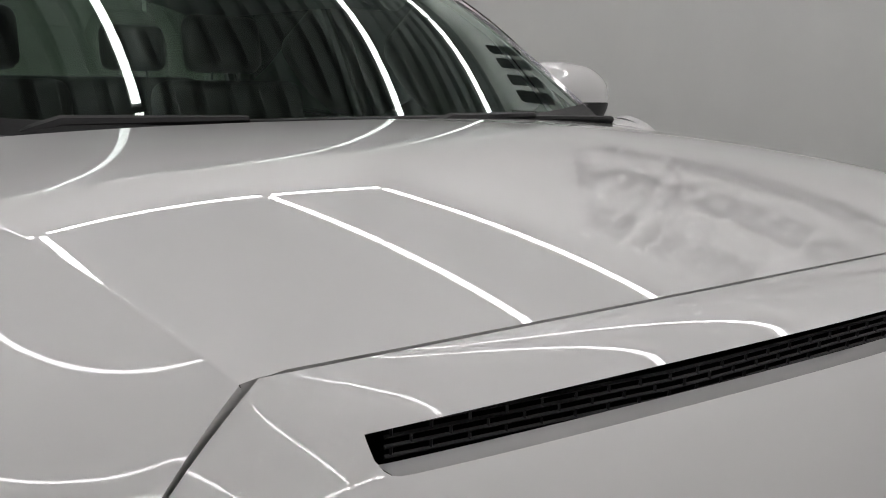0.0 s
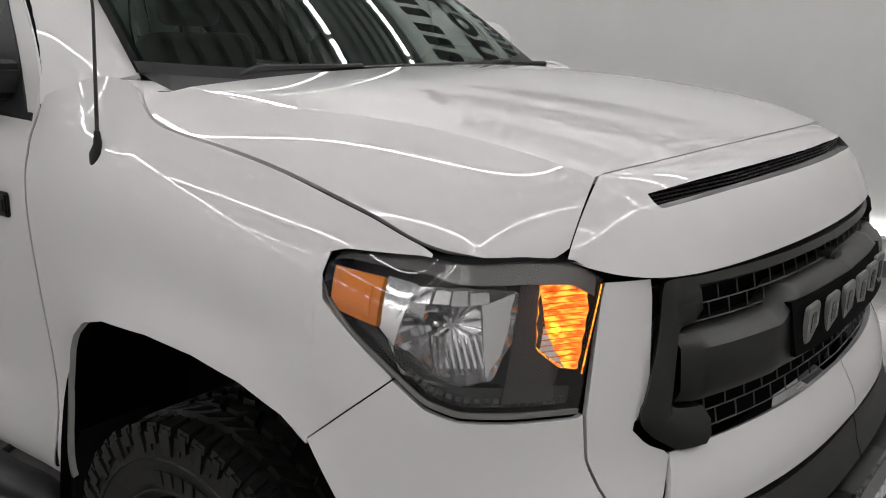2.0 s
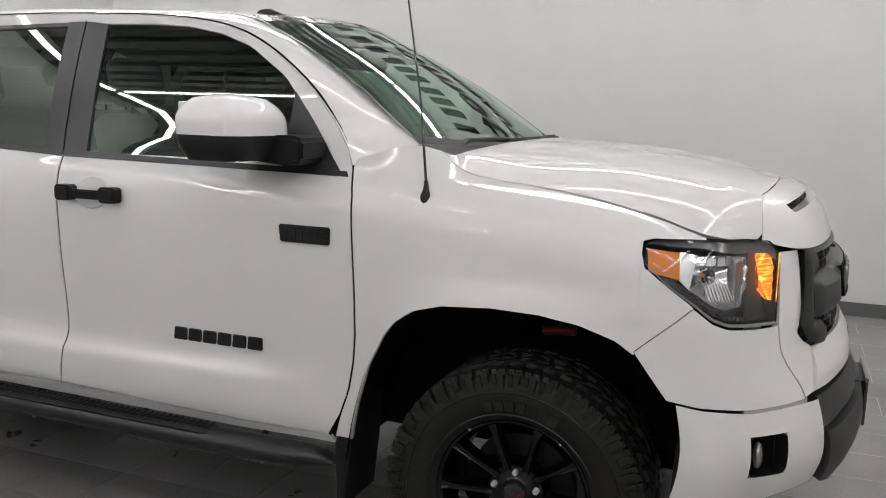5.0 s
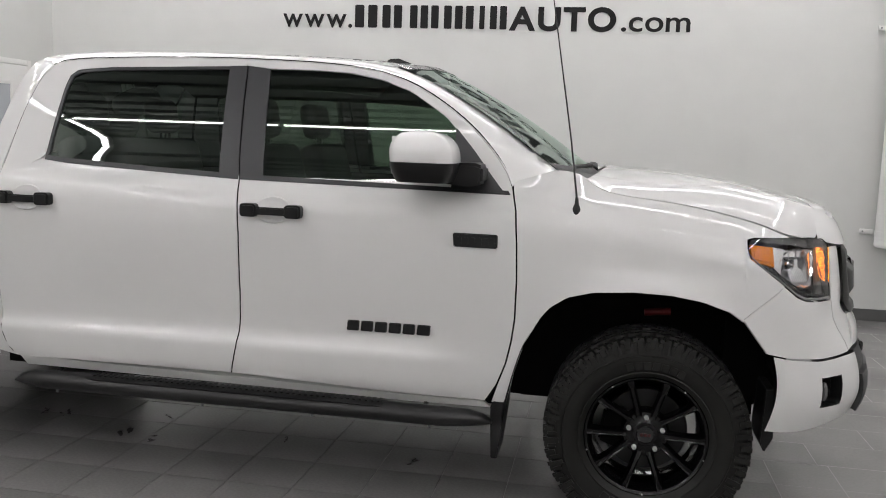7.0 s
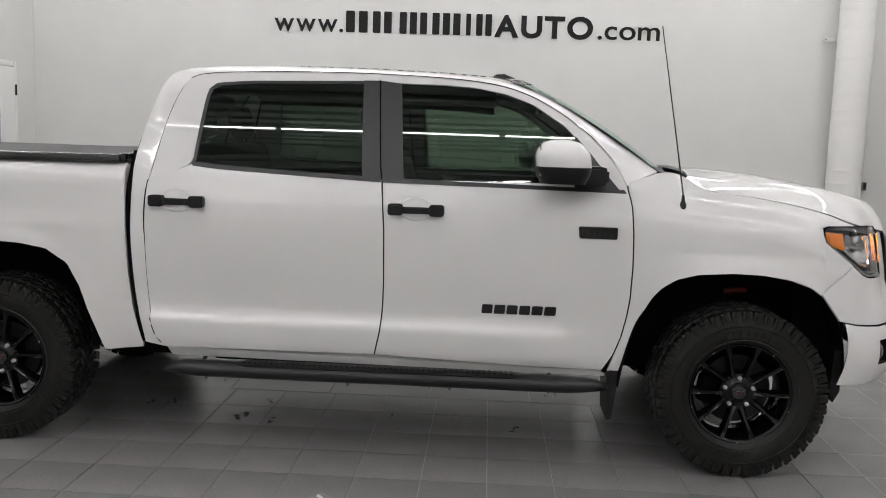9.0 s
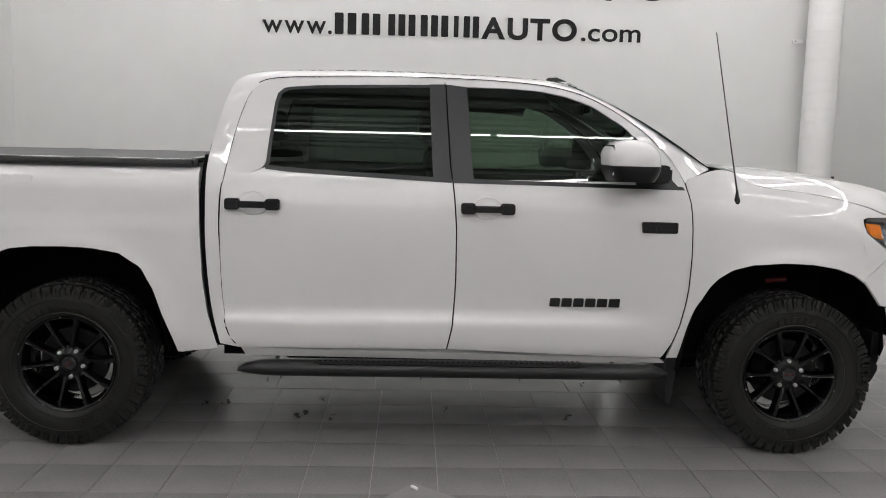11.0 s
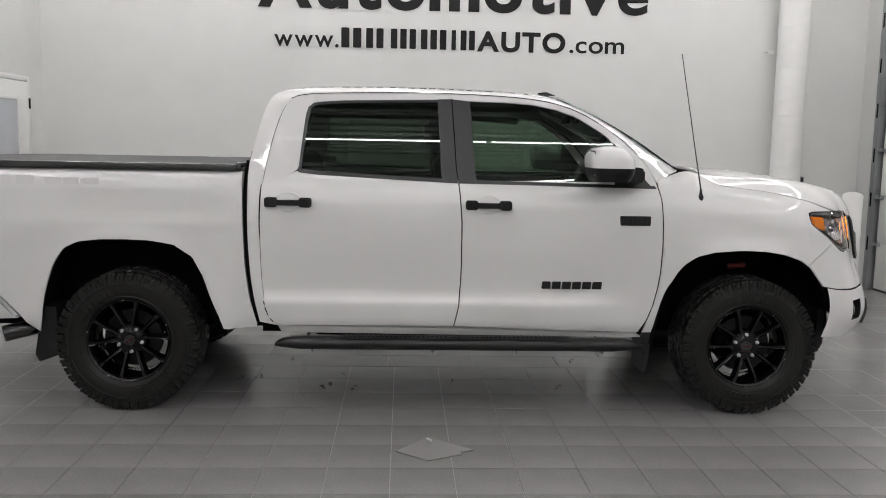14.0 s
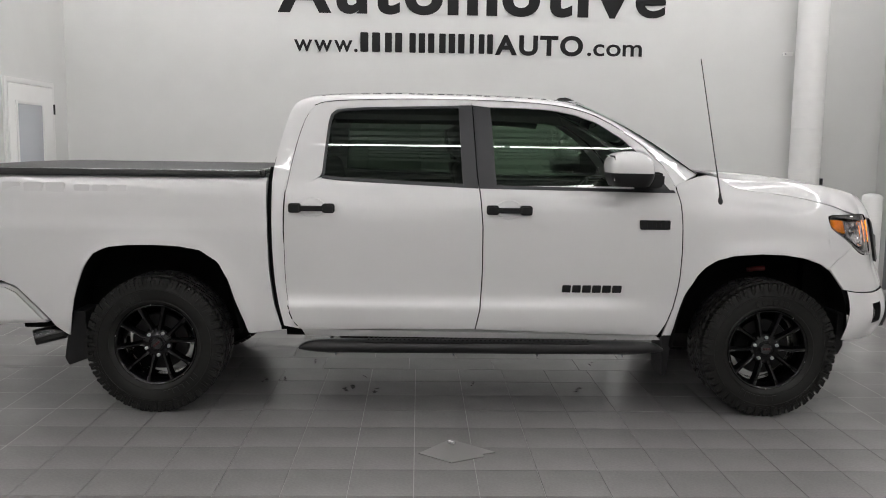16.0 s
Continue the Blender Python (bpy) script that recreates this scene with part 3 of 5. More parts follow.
    for i, (a, b) in enumerate(zip(A, B)):
        bulge = 0.006 if i > 20 else 0.0
        rows.append([a + (b - a) * t + np.array((0, 0.6, 0.8)) * bulge * math.sin(math.pi * t) for t in np.linspace(0, 1, 6)])
    part("cab_pillar", sheet(mirror_y(rows, s), EDGE, want=(0, s, 0.4)), PAINT, truck)
    # sill, step bar
    part("rocker_panel", sheet(loft([(-0.96, 0.508), (1.165, 0.474)], [(-0.94, 0.462), (1.20, 0.445)], lambda a: on_cab(a) - (0, 0.012, 0), 20, 5, s), 0.05, want=out), PAINT, truck)
    # near-black tubes at the bottom of the shut lines, painted shade for the gaps
    for line in (SEAM_F, SEAM_B + SEAM_B_UP[1:], SEAM_C + SEAM_C_UP[1:], FRONT_UP):
        part("seam_shadow", tube([(on_cab(q) - (0, 0.0085, 0)) * (1, s, 1) for q in smooth_line(line, 60, 1)], 0.0062, 6), DARK, truck)
    # the same painted shade for the gap between cab and bed
    part("cab_gap_shadow", tube([(on_cab((x - 0.012, z)) - (0, 0.02, 0)) * (1, s, 1) for x, z in smooth_line(CAB_REAR, 30, 1)], 0.012, 6), DARK, truck)
    return door, rdoor, fender


doors = {s: build_side(s) for s in (-1, 1)}

# roof
xs = np.linspace(-1.0, 0.70, 30)
roof_rows = []
for x in xs:
    ze = float(np.interp(x, [-1.02, -0.95, -0.75, -0.40, 0.0, 0.35, 0.60, 0.70], [1.835, 1.886, 1.903, 1.911, 1.908, 1.898, 1.883, 1.864]))
    ye = float(np.interp(x, [-1.0, -0.95, -0.75, 0.6, 0.7], [0.67, 0.64, 0.62, 0.615, 0.62]))
    roof_rows.append([(x + 0.06 * (1 - (v / 1.0) ** 2) * max(0, (x - 0.3) / 0.4), ye * v, ze + 0.038 * (1 - v * v)) for v in np.linspace(-1, 1, 25)])
roof = part("roof", sheet(roof_rows, 0.02, want=(0, 0, 1)), PAINT, truck)
part("roof_antenna", prism([(0.72, 0.0), (0.60, 0.0), (0.61, 0.018), (0.66, 0.022)], -0.02, 0.02, bevel=0.005), GLOSSB, roof).location = (0.0, -0.45, 1.892)
# rear wall of the cab with its window
rear_rows = [[(-1.135 + 0.13 * (z - 1.40) / 0.45 * ((z > 1.4)), y * np.interp(z, [1.3, 1.6, 1.87], [0.93, 0.85, 0.68]), z) for y in np.linspace(-1, 1, 15)] for z in np.linspace(0.55, 1.42, 4)]
part("cab_back_panel", sheet(rear_rows, want=(-1, 0, 0)), PAINT, truck)
rear_rows = [[(-1.13 + 0.20 * ((z - 1.42) / 0.45) ** 1.5, y * np.interp(z, [1.42, 1.6, 1.87], [0.91, 0.84, 0.68]), z) for y in np.linspace(-1, 1, 15)] for z in np.linspace(1.42, 1.88, 6)]
part("rear_window", sheet(rear_rows, want=(-1, 0, 0)), PRIVACY, truck)


# hood
def hood_front(y):
    y = abs(y)
    if y < 0.609:
        return 2.500 - 0.1 * y * y
    return float(np.interp(y, [0.609, 0.717, 0.890], [2.463, 2.475, 2.364]))


def crease_y(x):
    u = x - 2.05
    return 0.7188 - 0.1586 * u - 0.1759 * u * u


def hood_top(x, y):
    """The gently domed middle of the hood, falling away towards the creases."""
    u, w = x - 2.05, y * y
    fore = 1.432 - 0.1156 * u - 0.1367 * u ** 2 - 0.0477 * u ** 3 - 0.0663 * u ** 4
    fore += w * (-0.0136 - 0.053 * u - 0.034 * u ** 2 - 0.2425 * u ** 3) + w * w * (-0.0866 + 0.2492 * u - 0.153 * u * u)
    k = float(np.clip((x - 1.45) / 0.55, 0, 1))
    if k == 1:
        return fore
    k = k * k * (3 - 2 * k)
    v = x - 1.5
    mid = 1.459 - 0.004 * v - 0.06 * v * v
    rear = mid - (mid - 1.437 + 0.0668 * v + 0.0454 * v * v) * (y / crease_y(x)) ** 2
    return fore * k + rear * (1 - k)


def hood_z(x, y):
    y = abs(y)
    yc = crease_y(x)
    if y < yc:
        return hood_top(x, y)

    def drop(xx, d, w):
        s = 0.385 + 0.81 * max(0, (xx - 2.2) / 0.275) ** 4.3
        return s * d * (0.82 + 0.18 * d / w)
    xe = min(x, 2.364)
    w = shut_y(xe) - crease_y(xe)
    edge = hood_top(xe, crease_y(xe)) - drop(xe, w, w)
    return hood_top(x, yc) - drop(x, y - yc, w) + (shut_z(xe) - edge) * min(1, (y - yc) / w) ** 3


half = np.r_[np.linspace(0, 0.66, 56), 0.675, 0.685, 0.692, 0.697, 0.7, 0.703, 0.708, 0.715, 0.725, np.linspace(0.74, 0.81, 6), 0.8193, np.linspace(0.83, 1, 14)]
hood_rows = []
for q in np.r_[-half[:0:-1], half]:
    x0 = 1.628 - 0.115 * q * q
    row = []
    for v in np.r_[np.linspace(0, 0.85, 46), np.linspace(0.86, 1, 20)]:
        x, y = x0, 0.0
        for _ in range(5):
            yc = crease_y(x)
            y = abs(q) / 0.7 * yc if abs(q) <= 0.7 else yc + (abs(q) - 0.7) / 0.3 * (shut_y(x) - 0.004 - yc)
            x = x0 + (hood_front(y) - (0.003 if y < 0.6 else 0.0003) - x0) * v
        row.append((x, y if q > 0 else -y, hood_z(x, y)))
    hood_rows.append(row)
hood = part("hood", sheet(hood_rows, 0.014, want=(0, 0, 1)), PAINT, truck)

# painted corner between the hood, the fender and the foot of the screen pillar
for s in (-1, 1):
    rows = [[(x, s * (shut_y(x) + 0.006 + (0.74 - shut_y(x)) * v), shut_z(x) - 0.010 - 0.006 * v) for v in np.linspace(0, 1, 6)] for x in np.linspace(1.37, 1.53, 10)]
    part("cowl_corner", sheet(rows, want=(0, 0, 1)), PAINT, truck)

# hood nose with its air slot
TQ = np.array([0, 0.25, 0.5, 0.74, 0.86, 0.94, 1.0])
EVEN, ODD = (0, 2, 4, 6, 10), (1, 3, 5, 7)


def fitted(values, powers):
    wt = np.array([1, 1, 1, 1, 1, 1, 6.0])[:, None]
    k = np.linalg.lstsq(np.stack([TQ ** p for p in powers], 1) * wt, np.array(values) * wt[:, 0], rcond=None)[0]
    return lambda a: sum(c * a ** p for c, p in zip(k, powers))


def edge_line(xs, ys, zs):
    f = fitted(xs, EVEN), fitted(ys, ODD), fitted(zs, EVEN)
    return lambda a: np.array([g(a) for g in f])


top_y = fitted([0, 0.185, 0.37, 0.52, 0.578, 0.600, 0.609], ODD)
slot_at = edge_line([2.594, 2.588, 2.570, 2.540, 2.516, 2.488, 2.470], [0, 0.19, 0.375, 0.540, 0.606, 0.640, 0.665], [1.325, 1.324, 1.319, 1.309, 1.298, 1.288, 1.280])
bot_at = edge_line([2.684, 2.678, 2.658, 2.618, 2.578, 2.530, 2.476], [0, 0.20, 0.39, 0.560, 0.638, 0.684, 0.717], [1.185, 1.185, 1.184, 1.183, 1.185, 1.195, 1.210])
upper, lower, lip = [], [], []
for q in sorted([*np.linspace(-1, 1, 141), -0.786, -0.784, -0.78, -0.772, -0.765, 0.765, 0.772, 0.78, 0.784, 0.786]):
    a = abs(q)
    flip = np.array((1, -1 if q < 0 else 1, 1))
    ty = min(top_y(a), 0.609)
    top = np.array((hood_front(ty) + 0.001, ty, hood_z(hood_front(ty), ty)))
    slot, bot = slot_at(a), bot_at(a)
    h = float(np.interp(a, [0.755, 0.765, 0.775, 0.782, 0.7855], [1.0, 0.95, 0.8, 0.5, 0.0]))
    ctrl = (slot - 0.36 * top - 0.16 * bot) / 0.48

    def bez(t):
        return (1 - t) ** 2 * top + 2 * t * (1 - t) * ctrl + t * t * bot
    t0 = 0.4 + 0.16 * h
    upper.append([bez(0.4 * t) * flip for t in np.linspace(0, 1, 10)])
    lower.append([bez(t0 + (1 - t0) * t) * flip for t in np.linspace(0, 1, 14)] + [(bot - (0.03, 0, -0.002)) * flip])
    if a < 0.765:
        lip.append([bez(t0) * flip, (bez(t0) - (0.006, 0, 0.003)) * flip, (bez(t0) - (0.03, 0, 0.004)) * flip])
bm = sheet(upper, 0.0, want=(0.5, 0, 1))
merge(bm, sheet(lower, 0.0, want=(1, 0, 0.3)))
bmesh.ops.remove_doubles(bm, verts=bm.verts[:], dist=1e-4)
nose_cap = part("hood_nose", bm, PAINT, hood)
part("slot_lip", sheet(lip, want=(0, 0, 1)), PAINT, hood)
slot_rows = [[(np.interp(abs(y), [0, 0.29, 0.56], [2.568, 2.556, 2.512]), y, z) for z in (1.250, 1.306)] for y in np.linspace(-0.575, 0.575, 25)]
part("slot_backing", sheet(slot_rows, want=(1, 0, 0)), DARK, hood)
bm = bmesh.new()
for k in range(4):
    tube([(np.interp(abs(y), [0, 0.29, 0.56], [2.588, 2.574, 2.530]), y, 1.288 + k * 0.0072 + np.interp(abs(y), [0, 0.56], [0.007, -0.003])) for y in np.linspace(-0.55, 0.55, 19)], 0.0017, 4, bm)
for k in range(3):
    for i in range(37):
        y = -0.545 + (i + 0.5 * (k % 2)) * 0.030
        x = np.interp(abs(y), [0, 0.29, 0.56], [2.588, 2.574, 2.530])
        z = 1.288 + k * 0.0072 + np.interp(abs(y), [0, 0.56], [0.007, -0.003])
        tube([(x, y, z), (x, y, z + 0.0072)], 0.0016, 4, bm)
part("slot_mesh", bm, PLASTIC, hood, "black brick-pattern mesh")

# windscreen
ws_rows = []
for v in np.linspace(0, 1, 14):
    row = []
    for q in np.linspace(-1, 1, 31):
        e = np.array((1.42, 0.78, 1.446)) * (1 - v) + np.array((0.70, 0.618, 1.864)) * v
        e[2] += 0.035 * math.sin(math.pi * v)
        bulge = 0.17 * (1 - v) + 0.10 * v
        row.append((e[0] + bulge * (1 - q * q) - 0.0, e[1] * q, e[2] - 0.035 * (1 - v) * (1 - q * q) + 0.03 * v * (1 - q * q)))
    ws_rows.append(row)
screen = part("windscreen", sheet(ws_rows, want=(1, 0, 1)), GLASS, truck, "clear green-tinted windscreen")
bm = sheet([[ws_rows[0][i] + np.array(o) for o in ((0.0, 0, 0.004), (0.05, 0, -0.012), (0.13, 0, -0.03))] for i in range(31)], want=(0, 0, 1))
part("cowl", bm, PLASTIC, truck)
for s in (-1, 1):
    bm = sheet([[np.array(ws_rows[i][0 if s < 0 else 30]) + np.array((0, -s * a, 0.003 + (0.0))) for a in (-0.006, 0.012, 0.028)] for i in range(14)], want=(0.3, 0, 1))
    part("screen_seal", bm, GLOSSB, screen)
bm = sheet([[np.array(ws_rows[0][i]) * (1 - k) + np.array(ws_rows[1][i]) * k + (0.002, 0, 0.003) for k in (-0.1, 0.25, 0.6)] for i in range(31)], want=(1, 0, 1))
part("screen_lower_band", bm, PLASTIC, screen)
bm = sheet([[np.array(ws_rows[13][i]) + np.array((a, 0, 0.003 - a * 0.45)) for a in (-0.015, 0.03)] for i in range(31)], want=(0.3, 0, 1))
part("screen_top_seal", bm, GLOSSB, screen)


# ---- front end ----
NUT = mat("zinc_plated_steel", (0.55, 0.55, 0.54), 0.35, metal=0.35, var=0.1)
GREYL = mat("satin_silver", (0.22, 0.22, 0.21), 0.4, metal=0.3, var=0.08)
MESHG = mat("dark_grey_mesh", (0.05, 0.05, 0.047), 0.4, var=0.1)
VAL = mat("grey_valance_plastic", (0.020, 0.020, 0.0195), 0.5, bump=0.25, scale=60, var=0.1)
BEZEL = mat("smoked_bezel", (0.24, 0.237, 0.233), 0.2, metal=0.6, coat=0.4, var=0.12)
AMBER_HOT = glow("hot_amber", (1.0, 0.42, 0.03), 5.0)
PE = p_of_y(0.738)      # inner end of the head lamp
HL_TOP = [(p_of_x(2.178), 1.198), (p_of_x(2.188), 1.214), (p_of_x(2.21), 1.219), (p_of_x(2.34), 1.223), (p_of_y(0.795), 1.220), (p_of_y(0.725), 1.212), (p_of_y(0.690), 1.184)]
HL_LOW = [(p_of_x(2.178), 1.168), (p_of_x(2.190), 1.148), (p_of_x(2.245), 1.100), (p_of_x(2.316), 1.046), (p_of_x(2.360), 1.005), (p_of_x(2.395), 0.988), (p_of_y(0.825), 0.982), (PE, 0.979)]
INNER = [(p_of_y(0.690) - 0.004, 1.176), (PE - 0.006, 0.990)]


def push(fn, d):
    """The same skin, d metres further in."""
    def g(a):
        q = fn(a)
        e = fn((a[0] + 0.004, a[1])) - fn((a[0] - 0.004, a[1]))
        n = np.array((-e[1], e[0], 0))
        n /= np.linalg.norm(n) + 1e-9
        if n[0] + n[1] < 0:
            n = -n
        return q - n * d
    return g


def hl_point(u, v):
    """A place on the lamp: u from its rear tip inwards, v from bottom to top."""
    a, b = resample(HL_LOW, 60), resample(HL_TOP, 60)
    i = min(u, 1) * 59
    j = min(int(i), 58)
    f = i - j
    lo, hi = a[j] * (1 - f) + a[j + 1] * f, b[j] * (1 - f) + b[j + 1] * f
    return lo + (hi - lo) * v


def patch(u0, u1, v0, v1, d, s, nu=16, nv=10, fn=None):
    f = push(on_nose, d)
    return mirror_y([[f(hl_point(u0 + (u1 - u0) * i / nu, v0 + (v1 - v0) * j / nv)) for j in range(nv + 1)] for i in range(nu + 1)], s)


def quad(a, b, cc, d, depth, s, nu=10, nv=8):
    """A patch of the lamp between four corners of the unrolled skin, depth metres behind the lens."""
    f = push(on_nose, depth)
    a, b, cc, d = (np.array(k) for k in (a, b, cc, d))
    return mirror_y([[f((a * (1 - u) + b * u) * (1 - v) + (d * (1 - u) + cc * u) * v) for v in np.linspace(0, 1, nv + 1)] for u in np.linspace(0, 1, nu + 1)], s)


def bowl(outline, centre, d0, d1, s, rings=6, wave=0.0):
    """A dished reflector: from its outline at depth d0 in to the centre at depth d1."""
    rows = []
    pts = resample(np.array(outline + [outline[0]]), 49)
    for k, q in enumerate(pts):
        row = []
        for r in np.linspace(1, 0.02, rings):
            depth = d0 + (d1 - d0) * (1 - r ** 2) + wave * math.sin(k * math.pi / 2) * r
            row.append(push(on_nose, depth)(np.array(centre) + (q - centre) * r) * (1, s, 1))
        rows.append(row)
    return sheet(rows, want=(1, s, 0))


def head_lamp(s):
    out = (1, s, 0)
    lamp = part("head_lamp", sheet(patch(0, 1, 0, 1, 0.085, s, 30, 10), want=out), HOUSING, truck)
    a = patch(0, 1, 0, 1, 0.0, s, 30, 10)
    b = patch(0, 1, 0, 1, 0.085, s, 30, 10)
    bm = sheet([a[:, 0], b[:, 0]], want=(0, 0, 1))
    merge(bm, sheet([a[:, -1], b[:, -1]], want=(0, 0, -1)))
    merge(bm, sheet([a[-1], b[-1]], want=(-1, 0, 0)))
    merge(bm, sheet([a[0], b[0]], want=(1, 0, 0)))
    # rim walls in near-black, so they read as the shaded gap under the hood
    part("lamp_rim", bm, DARK, lamp)
    part("lamp_lens", sheet(patch(0, 1, 0, 1, 0.002, s, 40, 12), want=out), LENS, lamp, "clear polycarbonate lens").visible_shadow = False
    part("lens_edge", sheet(patch(0, 1, 0, 0.035, 0.0005, s, 40, 1), 0.006, want=out), GREYL, lamp)
    rows = [[push(on_nose, d)(hl_point(u, v)) * (1, s, 1) for v, d in ((0.835, 0.045), (0.84, 0.014), (0.85, 0.007), (0.87, 0.008), (0.985, 0.012))] for u in np.linspace(0.02, 0.985, 40)]
    part("upper_bezel", sheet(rows, want=(1, s, 0.5)), BEZEL, lamp)
    part("lower_bezel", sheet(patch(0.14, 0.985, 0.04, 0.17, 0.022, s, 30, 3), 0.03, want=out), GLOSSB, lamp)
    bm = bmesh.new()
    f = push(on_nose, 0.024)
    for k in range(18):
        u = 0.42 + 0.03 * k
        tube([f(hl_point(u, 0.075)) * (1, s, 1), f(hl_point(u + 0.018, 0.075)) * (1, s, 1)], 0.006, 6, bm)
    part("bezel_studs", bm, HOUSING, lamp)
    marker = part("side_marker", sheet(quad((0.995, 1.132), (1.082, 1.114), (1.077, 1.186), (0.988, 1.194), 0.010, s), 0.03, want=out), AMBER, lamp, "amber side marker")
    part("marker_panel", sheet(quad((1.004, 1.142), (1.066, 1.130), (1.062, 1.174), (1.000, 1.181), 0.006, s, 6, 4), 0.008, want=out), AMBER, marker)
    part("marker_reflector", sheet(quad((1.084, 1.110), (1.112, 1.085), (1.128, 1.178), (1.080, 1.186), 0.020, s), 0.03, want=out), REFLECTOR, lamp)
    rim = [(1.100, 1.100), (1.118, 1.150), (1.148, 1.178), (1.229, 1.181), (1.321, 1.172), (1.308, 1.10), (1.269, 1.036), (1.20, 1.028), (1.125, 1.045)]
    part("reflector", bowl(rim, (1.205, 1.105), 0.020, 0.080, s, 7, 0.003), REFLECTOR, lamp, "faceted chrome reflector")
    f = push(on_nose, 0.040)
    for k in range(9):
        p0 = 1.168 + 0.0115 * k
        part("reflector_flute", tube([push(on_nose, 0.046 - 0.012 * i / 4)((p0 + 0.012 * i / 4, 1.098 - 0.046 * i / 4)) * (1, s, 1) for i in range(5)], 0.0034, 5), REFLECTOR, lamp)
    part("reflector_wing", sheet(quad((1.262, 1.040), (1.285, 1.055), (1.318, 1.168), (1.258, 1.150), 0.026, s, 8, 8), 0.012, want=out), REFLECTOR, lamp)
    for k in range(4):
        p0 = 1.120 + 0.04 * k
        part("reflector_facet", sheet(quad((p0, 1.150), (p0 + 0.034, 1.150), (p0 + 0.034, 1.174), (p0, 1.172), 0.030 + 0.004 * (k % 2), s, 2, 2), 0.012, want=out), REFLECTOR, lamp)
    bulb = f((1.176, 1.118)) * (1, s, 1)
    n = Vector((0.75, s * 0.66, 0))
    bm = bmesh.new()
    bmesh.ops.create_uvsphere(bm, u_segments=14, v_segments=10, radius=0.011, matrix=Matrix.Translation(bulb))
    part("bulb", bm, CHROME, lamp)
    bm = tube([Vector(bulb) - n * 0.035, Vector(bulb) - n * 0.004, Vector(bulb) + n * 0.004], [0.030, 0.026, 0.021], 20, cap=False)
    part("bulb_shroud", bm, CHROME, lamp)
    part("lamp_pillar", sheet(quad((1.285, 1.000), (1.372, 1.000), (1.356, 1.190), (1.325, 1.190), 0.018, s), 0.05, want=out), HOUSING, lamp)
    sig = [(1.355, 1.178), (1.438, 1.178), (1.440, 1.138), (1.416, 1.042), (1.382, 1.048), (1.344, 1.080), (1.346, 1.12)]
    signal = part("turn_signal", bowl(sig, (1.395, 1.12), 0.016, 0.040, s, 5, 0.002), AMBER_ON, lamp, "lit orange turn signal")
    f = push(on_nose, 0.013)
    for k in range(13):
        z = 1.058 + 0.0092 * k
        x0 = np.interp(z, [1.05, 1.08, 1.18], [1.380, 1.350, 1.362])
        x1 = np.interp(z, [1.05, 1.138, 1.18], [1.412, 1.434, 1.432])
        part("signal_rib", tube([f((x0 + (x1 - x0) * i / 3, z)) * (1, s, 1) for i in range(4)], 0.0008, 4), AMBER, signal)
    part("signal_reflector", sheet(quad((1.349, 1.079), (1.392, 1.046), (1.372, 1.085), (1.358, 1.118), 0.014, s, 3, 3), 0.004, want=out), REFLECTOR, signal)
    bm = bmesh.new()
    bmesh.ops.create_uvsphere(bm, u_segments=12, v_segments=8, radius=0.008, matrix=Matrix.Translation(push(on_nose, 0.026)((1.385, 1.105)) * (1, s, 1)))
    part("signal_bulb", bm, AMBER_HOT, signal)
    # emissive strip along the lens edge stands in for the signal's spilled light
    line = [push(on_nose, 0.001)(q) * (1, s, 1) for q in resample(INNER, 12)[:9]]
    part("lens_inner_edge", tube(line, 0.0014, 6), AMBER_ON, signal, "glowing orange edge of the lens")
    return lamp


for s in (-1, 1):
    head_lamp(s)

